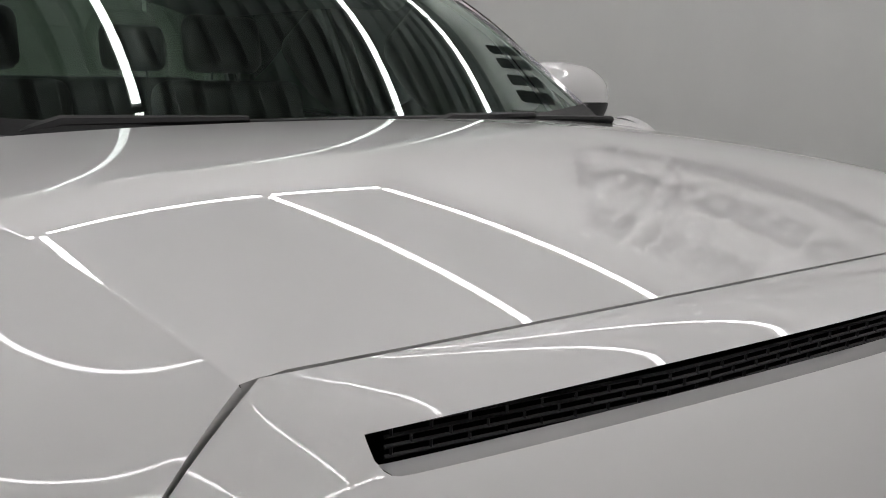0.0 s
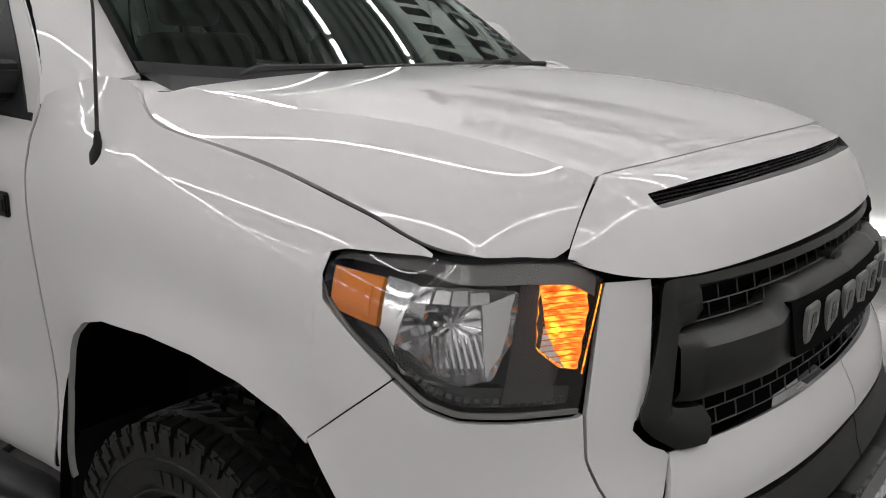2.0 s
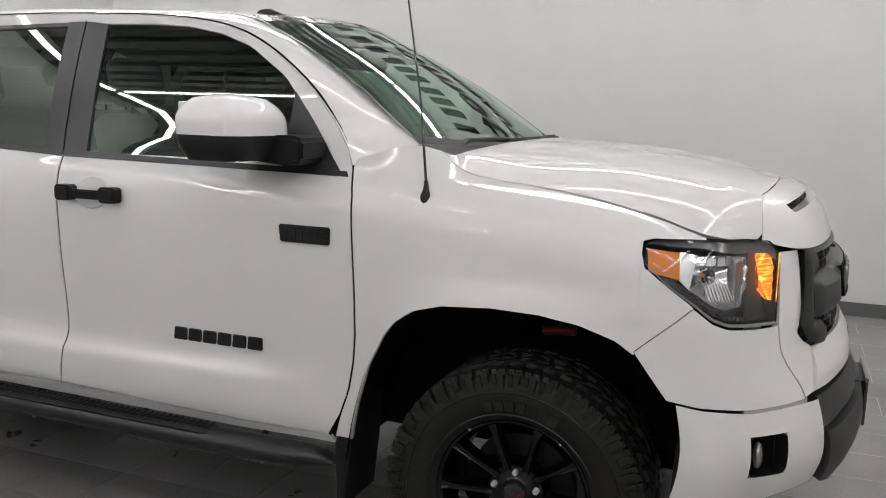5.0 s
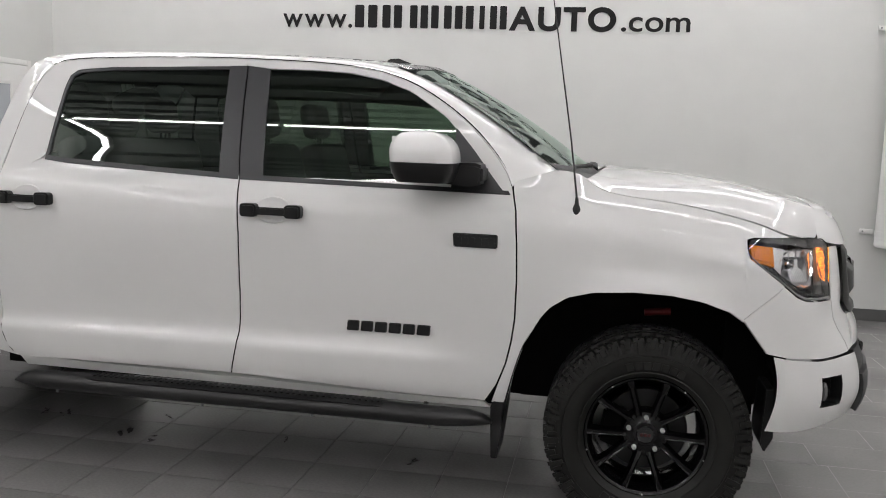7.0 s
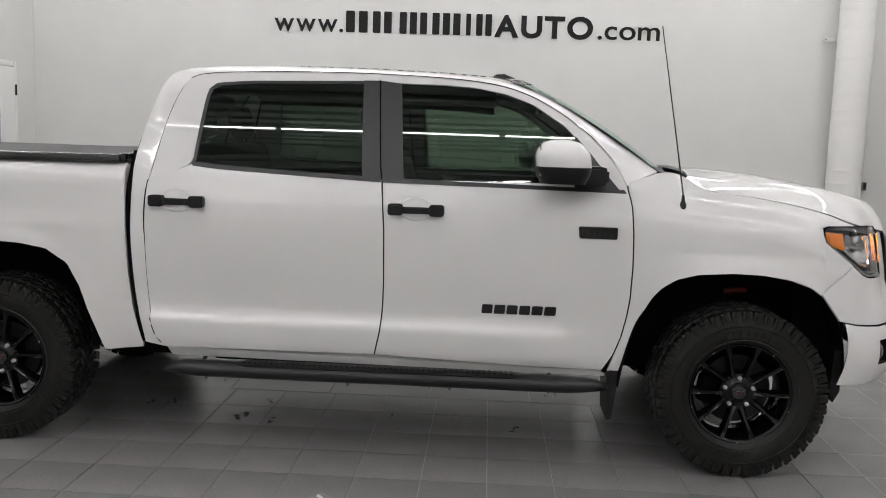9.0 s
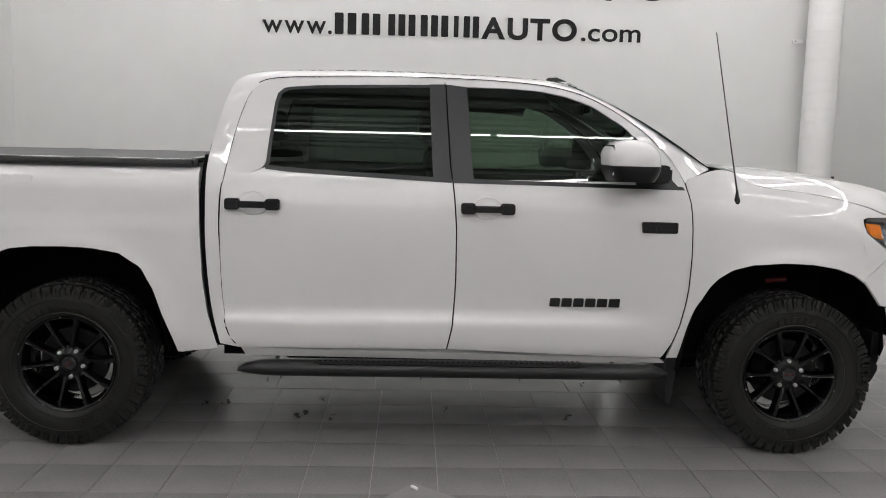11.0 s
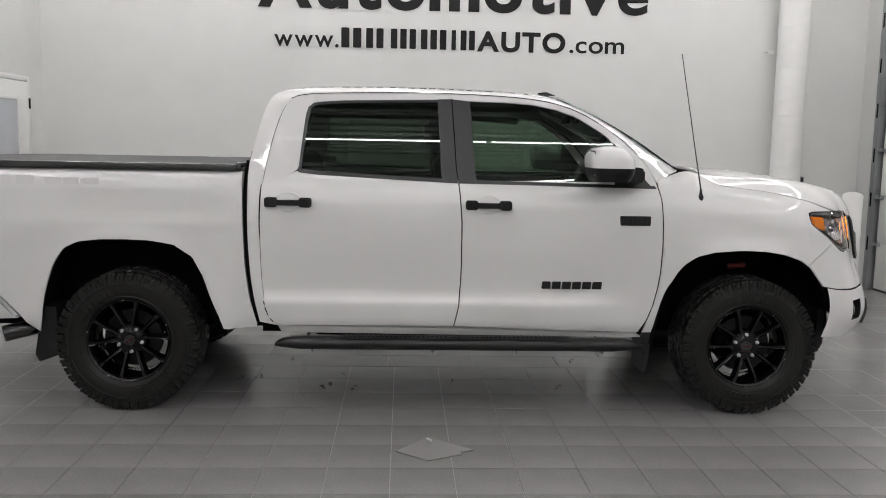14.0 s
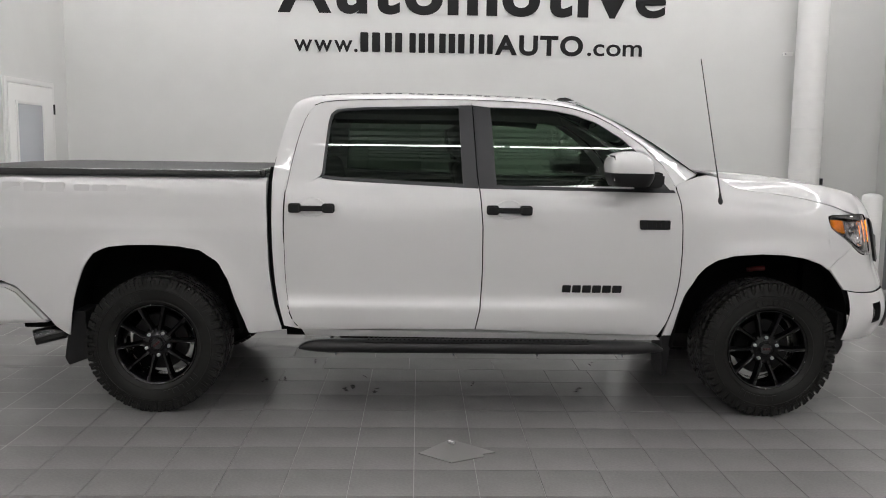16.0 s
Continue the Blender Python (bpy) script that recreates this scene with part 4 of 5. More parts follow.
# bumper cover: white corners, white grille surround
GR_TOP, GR_LOW = 1.178, 0.905
pW, pV = 1.553, 1.536
for s in (-1, 1):
    out = (1, s, 0)
    hl = curve_of(HL_LOW)
    top = [(p_of_x(2.172), 0.9085), (p_of_x(2.316), 1.0385)] + [(p, z - 0.008) for p, z in HL_LOW[4:]] + [(PE + 0.009, 0.976)]
    low = [(p_of_x(2.262), 0.782), (p_of_x(2.34), 0.765), (p_of_x(2.43), 0.757), (PE, 0.758), (PE + 0.08, 0.762)]
    edge = resample([(PE + 0.009, 0.976), (PE + 0.010, 0.90), (PE + 0.028, 0.86), (PE + 0.069, 0.80), (PE + 0.080, 0.762)], 14)
    ra, rb = resample(top, 40), resample(low, 40)
    P = []
    for i in range(40):
        w = max(0, (i / 39 - 0.55) / 0.45)
        P.append([on_nose(ra[i] + (rb[i] - ra[i]) * j / 13 + (edge[j] - (edge[0] + (edge[13] - edge[0]) * j / 13)) * w) * (1, s, 1) for j in range(14)])
    corner = part("bumper_corner", sheet(P, EDGE, want=out), PAINT, truck)
    P = loft(resample([(PE + 0.016, 0.974), (p_of_y(0.694), 1.160), (p_of_y(0.688), 1.178)], 20), resample([(pV - 0.004, 0.985), (pW - 0.006, 1.150), (pW - 0.006, 1.178)], 20), on_nose, 20, 6, s)
    part("grille_side_panel", sheet(P, EDGE, want=out), PAINT, truck)
    P = loft(resample([(PE + 0.016, 0.974), (PE + 0.016, 0.90), (PE + 0.034, 0.86), (PE + 0.075, 0.80), (PE + 0.085, 0.766)], 20), resample([(pV - 0.004, 0.985), (pV - 0.036, 0.945), (pV - 0.010, 0.915), (pV + 0.03, 0.895), (pV - 0.01, 0.775)], 20), on_nose, 20, 8, s)
    part("grille_corner_panel", sheet(P, EDGE, want=out), PAINT, truck)
    P = loft([(pV + 0.03, 0.895), (pV + 0.10, 0.897), (PMAX, 0.900)], [(pV - 0.01, 0.775), (pV + 0.15, 0.786), (PMAX, 0.798)], lambda a: on_nose(a) + (0.012 * math.sin(np.clip((a[1] - 0.775) / 0.12, 0, 1) * math.pi), 0, 0), 20, 9, s)
    part("chin_panel", sheet(P, EDGE, want=(1, 0, 0)), PAINT, truck)
    # lower bumper: white end and dark middle
    fogp, fogw = p_of_y(0.815), 0.058

    def on_low(a):
        q = on_nose(a)
        z = a[1]
        k = 0.022 * math.sin(np.clip((z - 0.47) / 0.30, 0, 1) * math.pi)
        return q + np.array((k, k * 0.4, 0))
    pend = 1.535
    z0 = curve_of([(p_of_x(2.28), 0.470), (p_of_x(2.40), 0.470), (pend, 0.50)])
    z1 = curve_of([(p_of_x(2.28), 0.772), (p_of_x(2.34), 0.758), (p_of_x(2.43), 0.748), (PE, 0.750), (pend, 0.752)])
    bm = bmesh.new()
    cols = lambda a, b, n: np.linspace(a, b, n)
    bands = ((p_of_x(2.285), fogp - fogw, None), (fogp - fogw, fogp + fogw, "hole"), (fogp + fogw, pend, None))
    for a, b, h in bands:
        if h:
            merge(bm, sheet(columns(cols(a, b, 8), z0, lambda p: 0.565, on_low, 5, s), want=out))
            merge(bm, sheet(columns(cols(a, b, 8), lambda p: 0.685, z1, on_low, 5, s), want=out))
        else:
            merge(bm, sheet(columns(cols(a, b, 14), z0, z1, on_low, 14, s), want=out))
    bmesh.ops.remove_doubles(bm, verts=bm.verts[:], dist=1e-4)
    low = part("bumper_end", bm, PAINT, truck)
    part("fog_lamp_pocket", sheet(columns(cols(fogp - fogw, fogp + fogw, 8), lambda p: 0.560, lambda p: 0.690, push(on_low, 0.05), 6, s), want=out), DARK, low)
    a, b = fogp - fogw, fogp + fogw
    loop = [(a, 0.575), (a, 0.675), (a + 0.012, 0.685), (b - 0.012, 0.685), (b, 0.675), (b, 0.575), (b - 0.012, 0.565), (a + 0.012, 0.565), (a, 0.575)]
    loop = resample(loop, 40)
    part("fog_lamp_bezel", sheet([[on_low(q) * (1, s, 1) for q in loop], [push(on_low, 0.05)(q) * (1, s, 1) for q in loop]]), PLASTIC, low)
    c = Vector(push(on_low, 0.03)((fogp - 0.02, 0.62)) * (1, s, 1))
    bm = bmesh.new()
    bmesh.ops.create_uvsphere(bm, u_segments=16, v_segments=10, radius=0.042, matrix=Matrix.Translation(c) @ Matrix.Diagonal((0.4, 0.8, 1, 1)))
    part("fog_lamp", bm, BEZEL, low)

    def on_val(a):
        q = on_nose(a)
        k = 0.03 * math.sin(np.clip((a[1] - 0.42) / 0.32, 0, 1) * math.pi)
        return q + np.array((k, 0, 0))
    P = loft([(pend + 0.003, 0.758), (pend + 0.15, 0.770), (PMAX, 0.785)], [(pend + 0.003, 0.672), (pend + 0.15, 0.685), (PMAX, 0.70)], on_val, 20, 6, s)
    part("valance_upper", sheet(P, 0.03, want=(1, 0, 0)), VAL, truck)
    P = loft([(pend + 0.003, 0.660), (pend + 0.15, 0.668), (PMAX, 0.675)], [(pend + 0.003, 0.50), (pend + 0.15, 0.46), (PMAX, 0.44)], lambda a: on_val(a) + (0.012, 0, 0), 20, 6, s)
    part("valance_lower", sheet(P, 0.03, want=(1, 0, 0)), VAL, truck)

# dark volume behind the front panels
part("radiator_support", box(2.15, 2.40, -0.70, 0.70, 0.50, 1.20), DARK, truck)
part("engine_tray", box(1.30, 2.30, -0.58, 0.58, 0.42, 1.26), DARK, truck)


# grille
grille = part("grille", sheet([[nose(p, z) * (1, s, 1) - (0.055, 0, 0) for z in (0.88, 1.0, 1.19)] for s, ps in ((-1, np.linspace(pW - 0.01, PMAX, 14)), (1, np.linspace(PMAX, pW - 0.01, 14))) for p in ps], want=(1, 0, 0)), DARK, truck)
for s in (-1, 1):
    def gpt(a, d=0.0):
        q = nose(a[0], a[1]) + np.array((0.016 - d, 0, 0))
        return q * (1, s, 1)
    # corner frame piece: upright with feet at top and bottom
    outer = smooth_line([(pW + 0.07, 1.178), (pW + 0.006, 1.178), (pW - 0.002, 1.165), (pW - 0.012, 1.10), (pV - 0.020, 1.0), (pV - 0.036, 0.968), (pV - 0.026, 0.940), (pV + 0.024, 0.906), (pV + 0.034, 0.902), (pV + 0.09, 0.900)], 40, 1)
    inner = smooth_line([(pW + 0.07, 1.105), (pW + 0.06, 1.100), (pW + 0.03, 1.098), (pW + 0.018, 1.06), (pV + 0.03, 0.99), (pV + 0.025, 0.972), (pV + 0.05, 0.966), (pV + 0.09, 0.964)], 40, 2)
    P = [[gpt(o), gpt(o * 0.7 + i * 0.3, -0.010), gpt(o * 0.3 + i * 0.7, -0.010), gpt(i, 0.004), gpt(i, 0.045)] for o, i in zip(outer, inner)]
    part("grille_frame", sheet(P, 0.02, want=(1, 0, 0)), GREY, grille)
    # thick bar with a raised end block
    rows = []
    for p in np.linspace(pW + 0.020, PMAX, 26):
        zt, zb = np.interp(p, [pW + 0.29, pW + 0.33], [1.088, 1.118]), 0.978
        e = np.interp(p, [pW + 0.020, pW + 0.04, pW + 0.26, pW + 0.29], [0.2, 1.4, 1.4, 0.9])
        rows.append([gpt((p, zb - 0.004), 0.045), gpt((p, zb), 0.012 - 0.01 * e), gpt((p, zb + 0.02), -0.012 * e), gpt((p, zt - 0.02), -0.004 - 0.014 * e), gpt((p, zt), 0.012 - 0.01 * e), gpt((p, zt + 0.004), 0.045)])
    part("grille_bar", sheet(rows, want=(1, 0, 0)), GREY, grille)
    # brick mesh above and below the bar
    for z0, n in ((1.094, 3), (0.914, 3)):
        bm = bmesh.new()
        for k in range(n):
            z = z0 + k * 0.028
            tube([gpt((p, z), 0.024) for p in np.linspace(pW + 0.05, PMAX, 14)], 0.0016, 4, bm)
            for i in range(12):
                p = pW + 0.075 + (i + 0.5 * (k % 2)) * 0.056
                if p < PMAX:
                    tube([gpt((p, z), 0.024), gpt((p, z + 0.028), 0.024)], 0.0016, 4, bm)
        part("grille_mesh", bm, MESHG, grille, "thin brick-pattern mesh")
for s in (-1, 1):
    rows = [[nose(p, z) * (1, s, 1) + np.array((dx, 0, 0)) for z, dx in ((1.176, -0.03), (1.174, 0.008), (1.160, 0.012), (1.157, -0.03))] for p in np.linspace(pW + 0.02, PMAX, 16)]
    part("grille_top_strip", sheet(rows, want=(1, 0, 0)), GREY, grille)
# plate with raised bars in the middle of the bar
rows = [[(nose(p_of_y(abs(y)), z)[0] + 0.037, y, z) for z in (0.998, 1.098)] for y in np.linspace(-0.318, 0.318, 20)]
part("badge_plate", sheet(rows, 0.02, want=(1, 0, 0)), DARK, grille)
for k in range(6):
    y = -0.25 + k * 0.1
    x = nose(p_of_y(abs(y)), 1.05)[0] + 0.034
    part("badge_bar", prism(round_rect(y - 0.036, y + 0.036, 1.012, 1.084, 0.010), x, x + 0.009, axis="x", bevel=0.002), GREYL, grille)
    part("badge_notch", prism(round_rect(y - 0.015, y + 0.015, 1.028, 1.068, 0.008), x + 0.008, x + 0.0105, axis="x"), GLOSSB, grille)
part("camera_boss", prism(round_rect(-0.03, 0.03, 1.10, 1.135, 0.012), 2.66, 2.705, axis="x", bevel=0.008), GREY, grille)
# front plate
plate = part("front_plate", prism(round_rect(-0.155, 0.155, 0.52, 0.69, 0.012), 2.835, 2.845, axis="x", bevel=0.002), GLOSSB, truck, "black dealer plate with pale bars")
for k in range(6):
    part("plate_bar", prism(round_rect(-0.115 + k * 0.04, -0.083 + k * 0.04, 0.580, 0.615, 0.004), 2.8445, 2.8475, axis="x"), WHITE, plate)
part("plate_line", prism(round_rect(-0.10, 0.10, 0.558, 0.570, 0.003), 2.8445, 2.8475, axis="x"), WHITE, plate)
part("plate_bracket", box(2.74, 2.836, -0.13, 0.13, 0.54, 0.675, 0.004), PLASTIC, plate)


# ---- wheels ----
def tyre_mesh():
    R, hw = 0.418, 0.137
    prof = [(0.240, -hw + 0.030), (0.258, -hw + 0.012), (0.30, -hw - 0.004), (0.345, -hw - 0.006), (0.385, -hw + 0.004), (0.402, -hw + 0.02), (0.407, -0.08), (0.409, 0), (0.407, 0.08), (0.402, hw - 0.02), (0.385, hw - 0.004), (0.30, hw + 0.004), (0.225, hw - 0.03)]
    return lathe(prof, 72)


def lug(bm, a, y0, y1, da, skew, r0, r1):
    """One tread block between two angles and two widths."""
    vs = []
    for r, k in ((r0, 1.0), (r1, 0.86)):
        for yy, sgn in ((y0, -1), (y1, -1), (y1, 1), (y0, 1)):
            ym = (y0 + y1) / 2 + (yy - (y0 + y1) / 2) * k
            an = a + sgn * da * k + skew * (yy - y0)
            vs.append(bm.verts.new((r * math.cos(an), ym, r * math.sin(an))))
    for f in ((0, 1, 2, 3), (7, 6, 5, 4), (0, 4, 5, 1), (1, 5, 6, 2), (2, 6, 7, 3), (3, 7, 4, 0)):
        bm.faces.new([vs[i] for i in f])


def wheel(x, s):
    w = new("wheel")
    w.parent = truck
    w.location = (x, s * 0.815, 0.42)
    if s > 0:
        w.rotation_euler = (0, 0, math.pi)
    tyre = part("tyre", tyre_mesh(), RUBBER, w, "black all-terrain tyre with chunky tread")
    bm = bmesh.new()
    n = 48
    for k in range(n):
        a = k * math.tau / n
        # shoulder blocks, each with a lug that runs down the side
        o = 0.004 * (k % 2)
        lug(bm, a - 0.029, -0.140 - o, -0.085, 0.025, 0.6, 0.397, 0.4145)
        lug(bm, a + 0.029, -0.136 - o, -0.088, 0.025, 0.6, 0.397, 0.4125)
        lug(bm, a + 0.02, 0.085, 0.139 + o, 0.058, -0.6, 0.397, 0.419)
        lug(bm, a + 0.05, -0.076, -0.030, 0.046, -2.2, 0.402, 0.420)
        lug(bm, a + 0.03, 0.030, 0.076, 0.046, 2.2, 0.402, 0.420)
        lug(bm, a, -0.023, 0.023, 0.044, 1.5 if k % 2 else -1.5, 0.403, 0.420)
        lug(bm, a - 0.012, -0.1435 - o * 0.3, -0.130, 0.030, 0.0, 0.352 if k % 2 else 0.372, 0.408)
        lug(bm, a + 0.040, -0.1425, -0.130, 0.020, 0.0, 0.366 if k % 2 else 0.358, 0.396)
    bmesh.ops.recalc_face_normals(bm, faces=bm.faces[:])
    part("tread", bm, RUBBER, tyre, smooth=False)
    bm = lathe([(0.268, -0.1425), (0.272, -0.145), (0.276, -0.1425)], 64)
    merge(bm, lathe([(0.338, -0.1425), (0.341, -0.146), (0.344, -0.1425)], 64))
    part("sidewall_ring", bm, RUBBER, tyre)
    for a0, nn in ((1.15, 7), (-2.1, 7)):
        bm = bmesh.new()
        for k in range(nn):
            an = a0 + k * 0.115
            b2 = prism(round_rect(-0.014, 0.014, -0.016, 0.016, 0.004), -0.1460, -0.139)
            merge(bm, b2, Matrix.Rotation(-an + math.pi / 2, 4, "Y") @ Matrix.Translation((0, 0, 0.300)))
        part("sidewall_lettering", bm, RUBBER, tyre)
    # rim
    rim = part("rim", lathe([(0.253, -0.108), (0.250, -0.118), (0.246, -0.121), (0.240, -0.119), (0.233, -0.110), (0.221, -0.085), (0.214, -0.03), (0.214, 0.06), (0.240, 0.10)], 64), RIM, w, "gloss black alloy rim")
    part("brake_disc", lathe([(0.0, -0.012), (0.17, -0.012), (0.175, -0.005), (0.175, 0.02), (0.0, 0.02)], 40), DISC, w)
    part("brake_caliper", prism([(-0.19, -0.06), (-0.10, -0.09), (-0.08, 0.09), (-0.17, 0.07)], -0.04, 0.03, bevel=0.01), DARK, w)
    for k in range(10):
        # broad spokes that reach from the hub to the lip, paired at the hub
        an = math.radians(72 + 36 * k)
        lean = (0.07 if k % 2 else -0.07)
        rows = []
        for t in np.linspace(0, 1, 10):
            r = 0.070 + 0.173 * t
            ang = an + lean * (1 - t) ** 2
            wd = 0.0155 - 0.004 * math.sin(math.pi * t) + 0.003 * t ** 4
            y = -0.082 - 0.034 * t ** 1.3 - 0.008 * math.sin(math.pi * t)
            c, sn = math.cos(ang), math.sin(ang)
            rows.append([(r * c - o * sn, y + dy, r * sn + o * c) for o, dy in ((-wd * 1.25, 0.045), (-wd, 0.007), (-wd * 0.72, 0.0), (-wd * 0.45, 0.0035), (wd * 0.45, 0.0035), (wd * 0.72, 0.0), (wd, 0.007), (wd * 1.25, 0.045))])
        part("spoke", sheet(rows, want=(0, -1, 0)), RIM, rim)
    for k in range(5):
        an = math.radians(54 + 72 * k)
        part("rim_stud", lathe([(0.0, -0.1235), (0.004, -0.123), (0.005, -0.1195)], 8), CHROME, rim).matrix_basis = pose(0.239 * math.cos(an), 0, 0.239 * math.sin(an))
    part("hub", lathe([(0.0, -0.088), (0.048, -0.088), (0.052, -0.084), (0.090, -0.079), (0.098, -0.062), (0.098, 0.0)], 40), RIM, w)
    cap = part("centre_cap", lathe([(0.0, -0.099), (0.033, -0.098), (0.037, -0.094), (0.038, -0.085)], 32), GLOSSB, w)
    for k in range(3):
        part("cap_bar", prism(round_rect(-0.022 + k * 0.016, -0.010 + k * 0.016, -0.007, 0.007, 0.002), -0.1005, -0.097), DULL_RED, cap)
    for k in range(5):
        an = math.radians(90 + 72 * k)
        bm = lathe([(0.0, -0.100), (0.0065, -0.100), (0.010, -0.096), (0.0105, -0.074)], 6)
        bmesh.ops.translate(bm, vec=(0.071 * math.cos(an), 0, 0.071 * math.sin(an)), verts=bm.verts[:])
        part("lug_nut", bm, NUT, w)
    return w


first = wheel(1.85, -1)
first.location = (1.838, -0.868, 0.409)
for ch in first.children_recursive:
    ch.data.transform(Matrix.Diagonal((0.978, 1, 0.978, 1)))
for x, s in ((-1.815, -1), (1.838, 1), (-1.815, 1)):
    m = pose(x, s * (0.868 if x > 0 else 0.845), 0.409, 0, 0, 180 if s > 0 else 0) @ pose(0, 0, 0, 0, 23 * x, 0)
    copy_thing(first, m)

# wheel housings, mud flaps, underbody
for s in (-1, 1):
    for x, arch in ((1.80, F_ARCH), (-1.81, R_ARCH)):
        line = smooth_line(arch, 40, 1)
        rows = [[(a, s * (0.985 if b > 0.9 else 0.965), b + 0.004), (a + (a - x) * 0.03, s * 0.90, b + 0.03), (a + (a - x) * 0.03, s * 0.60, b + 0.03)] for a, b in line]
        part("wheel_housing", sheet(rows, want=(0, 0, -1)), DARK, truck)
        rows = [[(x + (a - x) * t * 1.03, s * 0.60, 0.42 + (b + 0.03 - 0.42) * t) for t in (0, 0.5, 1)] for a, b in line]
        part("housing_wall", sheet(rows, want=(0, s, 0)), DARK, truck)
    part("mud_flap", prism([(1.205, 0.455), (1.255, 0.60), (1.275, 0.60), (1.262, 0.42), (1.242, 0.235), (1.215, 0.235)], s * 0.93, s * 0.70, bevel=0.004), PLASTIC, truck)
    part("mud_flap", prism([(-2.305, 0.60), (-2.23, 0.60), (-2.215, 0.32), (-2.335, 0.275), (-2.358, 0.32), (-2.33, 0.50)], s * 0.94, s * 0.70, bevel=0.004), PLASTIC, truck)
    part("front_splash_flap", prism([(2.295, 0.62), (2.33, 0.62), (2.335, 0.42), (2.305, 0.36), (2.285, 0.40)], s * 0.90, s * 0.68, bevel=0.004), PLASTIC, truck)
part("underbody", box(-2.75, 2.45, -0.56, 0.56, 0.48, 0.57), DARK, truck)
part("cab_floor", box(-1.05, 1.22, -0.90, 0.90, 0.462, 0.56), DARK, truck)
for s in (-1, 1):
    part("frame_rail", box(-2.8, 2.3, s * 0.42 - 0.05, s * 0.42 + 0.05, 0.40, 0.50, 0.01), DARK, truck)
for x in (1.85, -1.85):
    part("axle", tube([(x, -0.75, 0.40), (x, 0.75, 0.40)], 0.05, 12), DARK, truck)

RED_PAINT = mat("red_damper_paint", (0.16, 0.012, 0.012), 0.4, var=0.15)
for s in (-1, 1):
    part("damper", tube([(1.82, s * 0.63, 0.845), (1.87, s * 0.63, 0.852), (1.93, s * 0.63, 0.856)], 0.016, 12), RED_PAINT, truck, "dark red damper inside the wheel arch")

# step bars
def step_section(x):
    """Half height and centre height of the oval bar, drawn to a slanted point at both ends."""
    k = float(np.interp(x, [-0.97, -0.93, -0.86, -0.78, 1.02, 1.12, 1.18, 1.215], [0.22, 0.62, 0.9, 1, 1, 0.86, 0.56, 0.16]))
    return 0.041 * k, 0.417 - 0.026 * (1 - k)


for s in (-1, 1):
    rows = []
    for x in np.r_[np.linspace(-0.97, -0.78, 10), np.linspace(-0.7, 0.95, 24), np.linspace(1.02, 1.215, 12)]:
        h, zc = step_section(x)
        inward = float(np.interp(x, [-0.97, -0.80, 1.02, 1.215], [0.035, 0, 0, 0.05]))
        rows.append([(x, s * (0.985 - inward + (0.02 + h * 0.9) * math.cos(a)), zc + h * math.sin(a)) for a in np.linspace(0, math.tau, 21)])
    bm = sheet(rows)
    for end in (rows[0], rows[-1]):
        bm.faces.new([bm.verts.new(q) for q in end[:-1]])
    bmesh.ops.remove_doubles(bm, verts=bm.verts[:], dist=1e-5)
    bmesh.ops.recalc_face_normals(bm, faces=bm.faces[:])
    bar = part("step_bar", bm, STEPM, truck, "black oval side step bar")
    pads = []
    for x in np.linspace(-0.66, 0.86, 40):
        e = min(1.0, (x + 0.66) / 0.10, (0.86 - x) / 0.12)
        pads.append([(x, s * (0.982 + d * (0.25 + 0.75 * max(0.0, e))), 0.4545 + 0.005 * max(0.0, e) - 0.010 * (abs(d) / 0.05) ** 2) for d in (-0.05, -0.03, 0, 0.03, 0.05)])
    part("step_pad", sheet(pads, 0.012, want=(0, 0, 1)), PLASTIC, bar)
    bm = bmesh.new()
    for k in range(50):
        x = -0.56 + k * 0.0265
        box(x, x + 0.012, s * 0.955, s * 1.005, 0.456, 0.4615, 0.0, bm)
    part("pad_ribs", bm, PLASTIC, bar)
    for x in (-0.78, -0.08, 0.42, 0.93):
        part("step_bracket", tube([(x, s * 0.955, 0.43), (x, s * 0.90, 0.45), (x, s * 0.86, 0.50)], 0.011, 8), PLASTIC, bar)
        part("bracket_bolt", tube([(x + 0.03, s * 0.985, 0.362), (x + 0.03, s * 0.985, 0.385)], 0.007, 8), STEEL, bar)
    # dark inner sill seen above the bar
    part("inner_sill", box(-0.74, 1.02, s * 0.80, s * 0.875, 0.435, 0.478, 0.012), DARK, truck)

# tonneau cover and bed rail
bm = sheet([[(x, y, 1.440 + 0.012 * (1 - (y / 0.93) ** 2) + 0.004 * (abs(x + 1.75) < 0.02) + 0.004 * (abs(x + 2.35) < 0.02)) for y in np.linspace(-0.925, 0.925, 21)] for x in np.r_[np.linspace(-2.93, -1.20, 60)]], 0.03, want=(0, 0, 1))
ton = part("tonneau_cover", bm, TONNEAU, truck, "black soft tonneau cover over the load bed")
for s in (-1, 1):
    part("tonneau_rail", box(-2.95, -1.19, s * 0.90, s * 0.948, 1.400, 1.443, 0.008), GLOSSB, ton)
part("tonneau_front_rail", box(-1.20, -1.165, -0.93, 0.93, 1.40, 1.450, 0.008), GLOSSB, ton)
part("bed_front_wall", box(-1.19, -1.17, -0.90, 0.90, 0.60, 1.40), PAINT, truck)
part("bed_floor", box(-2.95, -1.19, -0.62, 0.62, 0.62, 0.70), DARK, truck)
part("tailgate", box(-3.02, -2.97, -0.78, 0.78, 0.68, 1.40, 0.015), PAINT, truck)
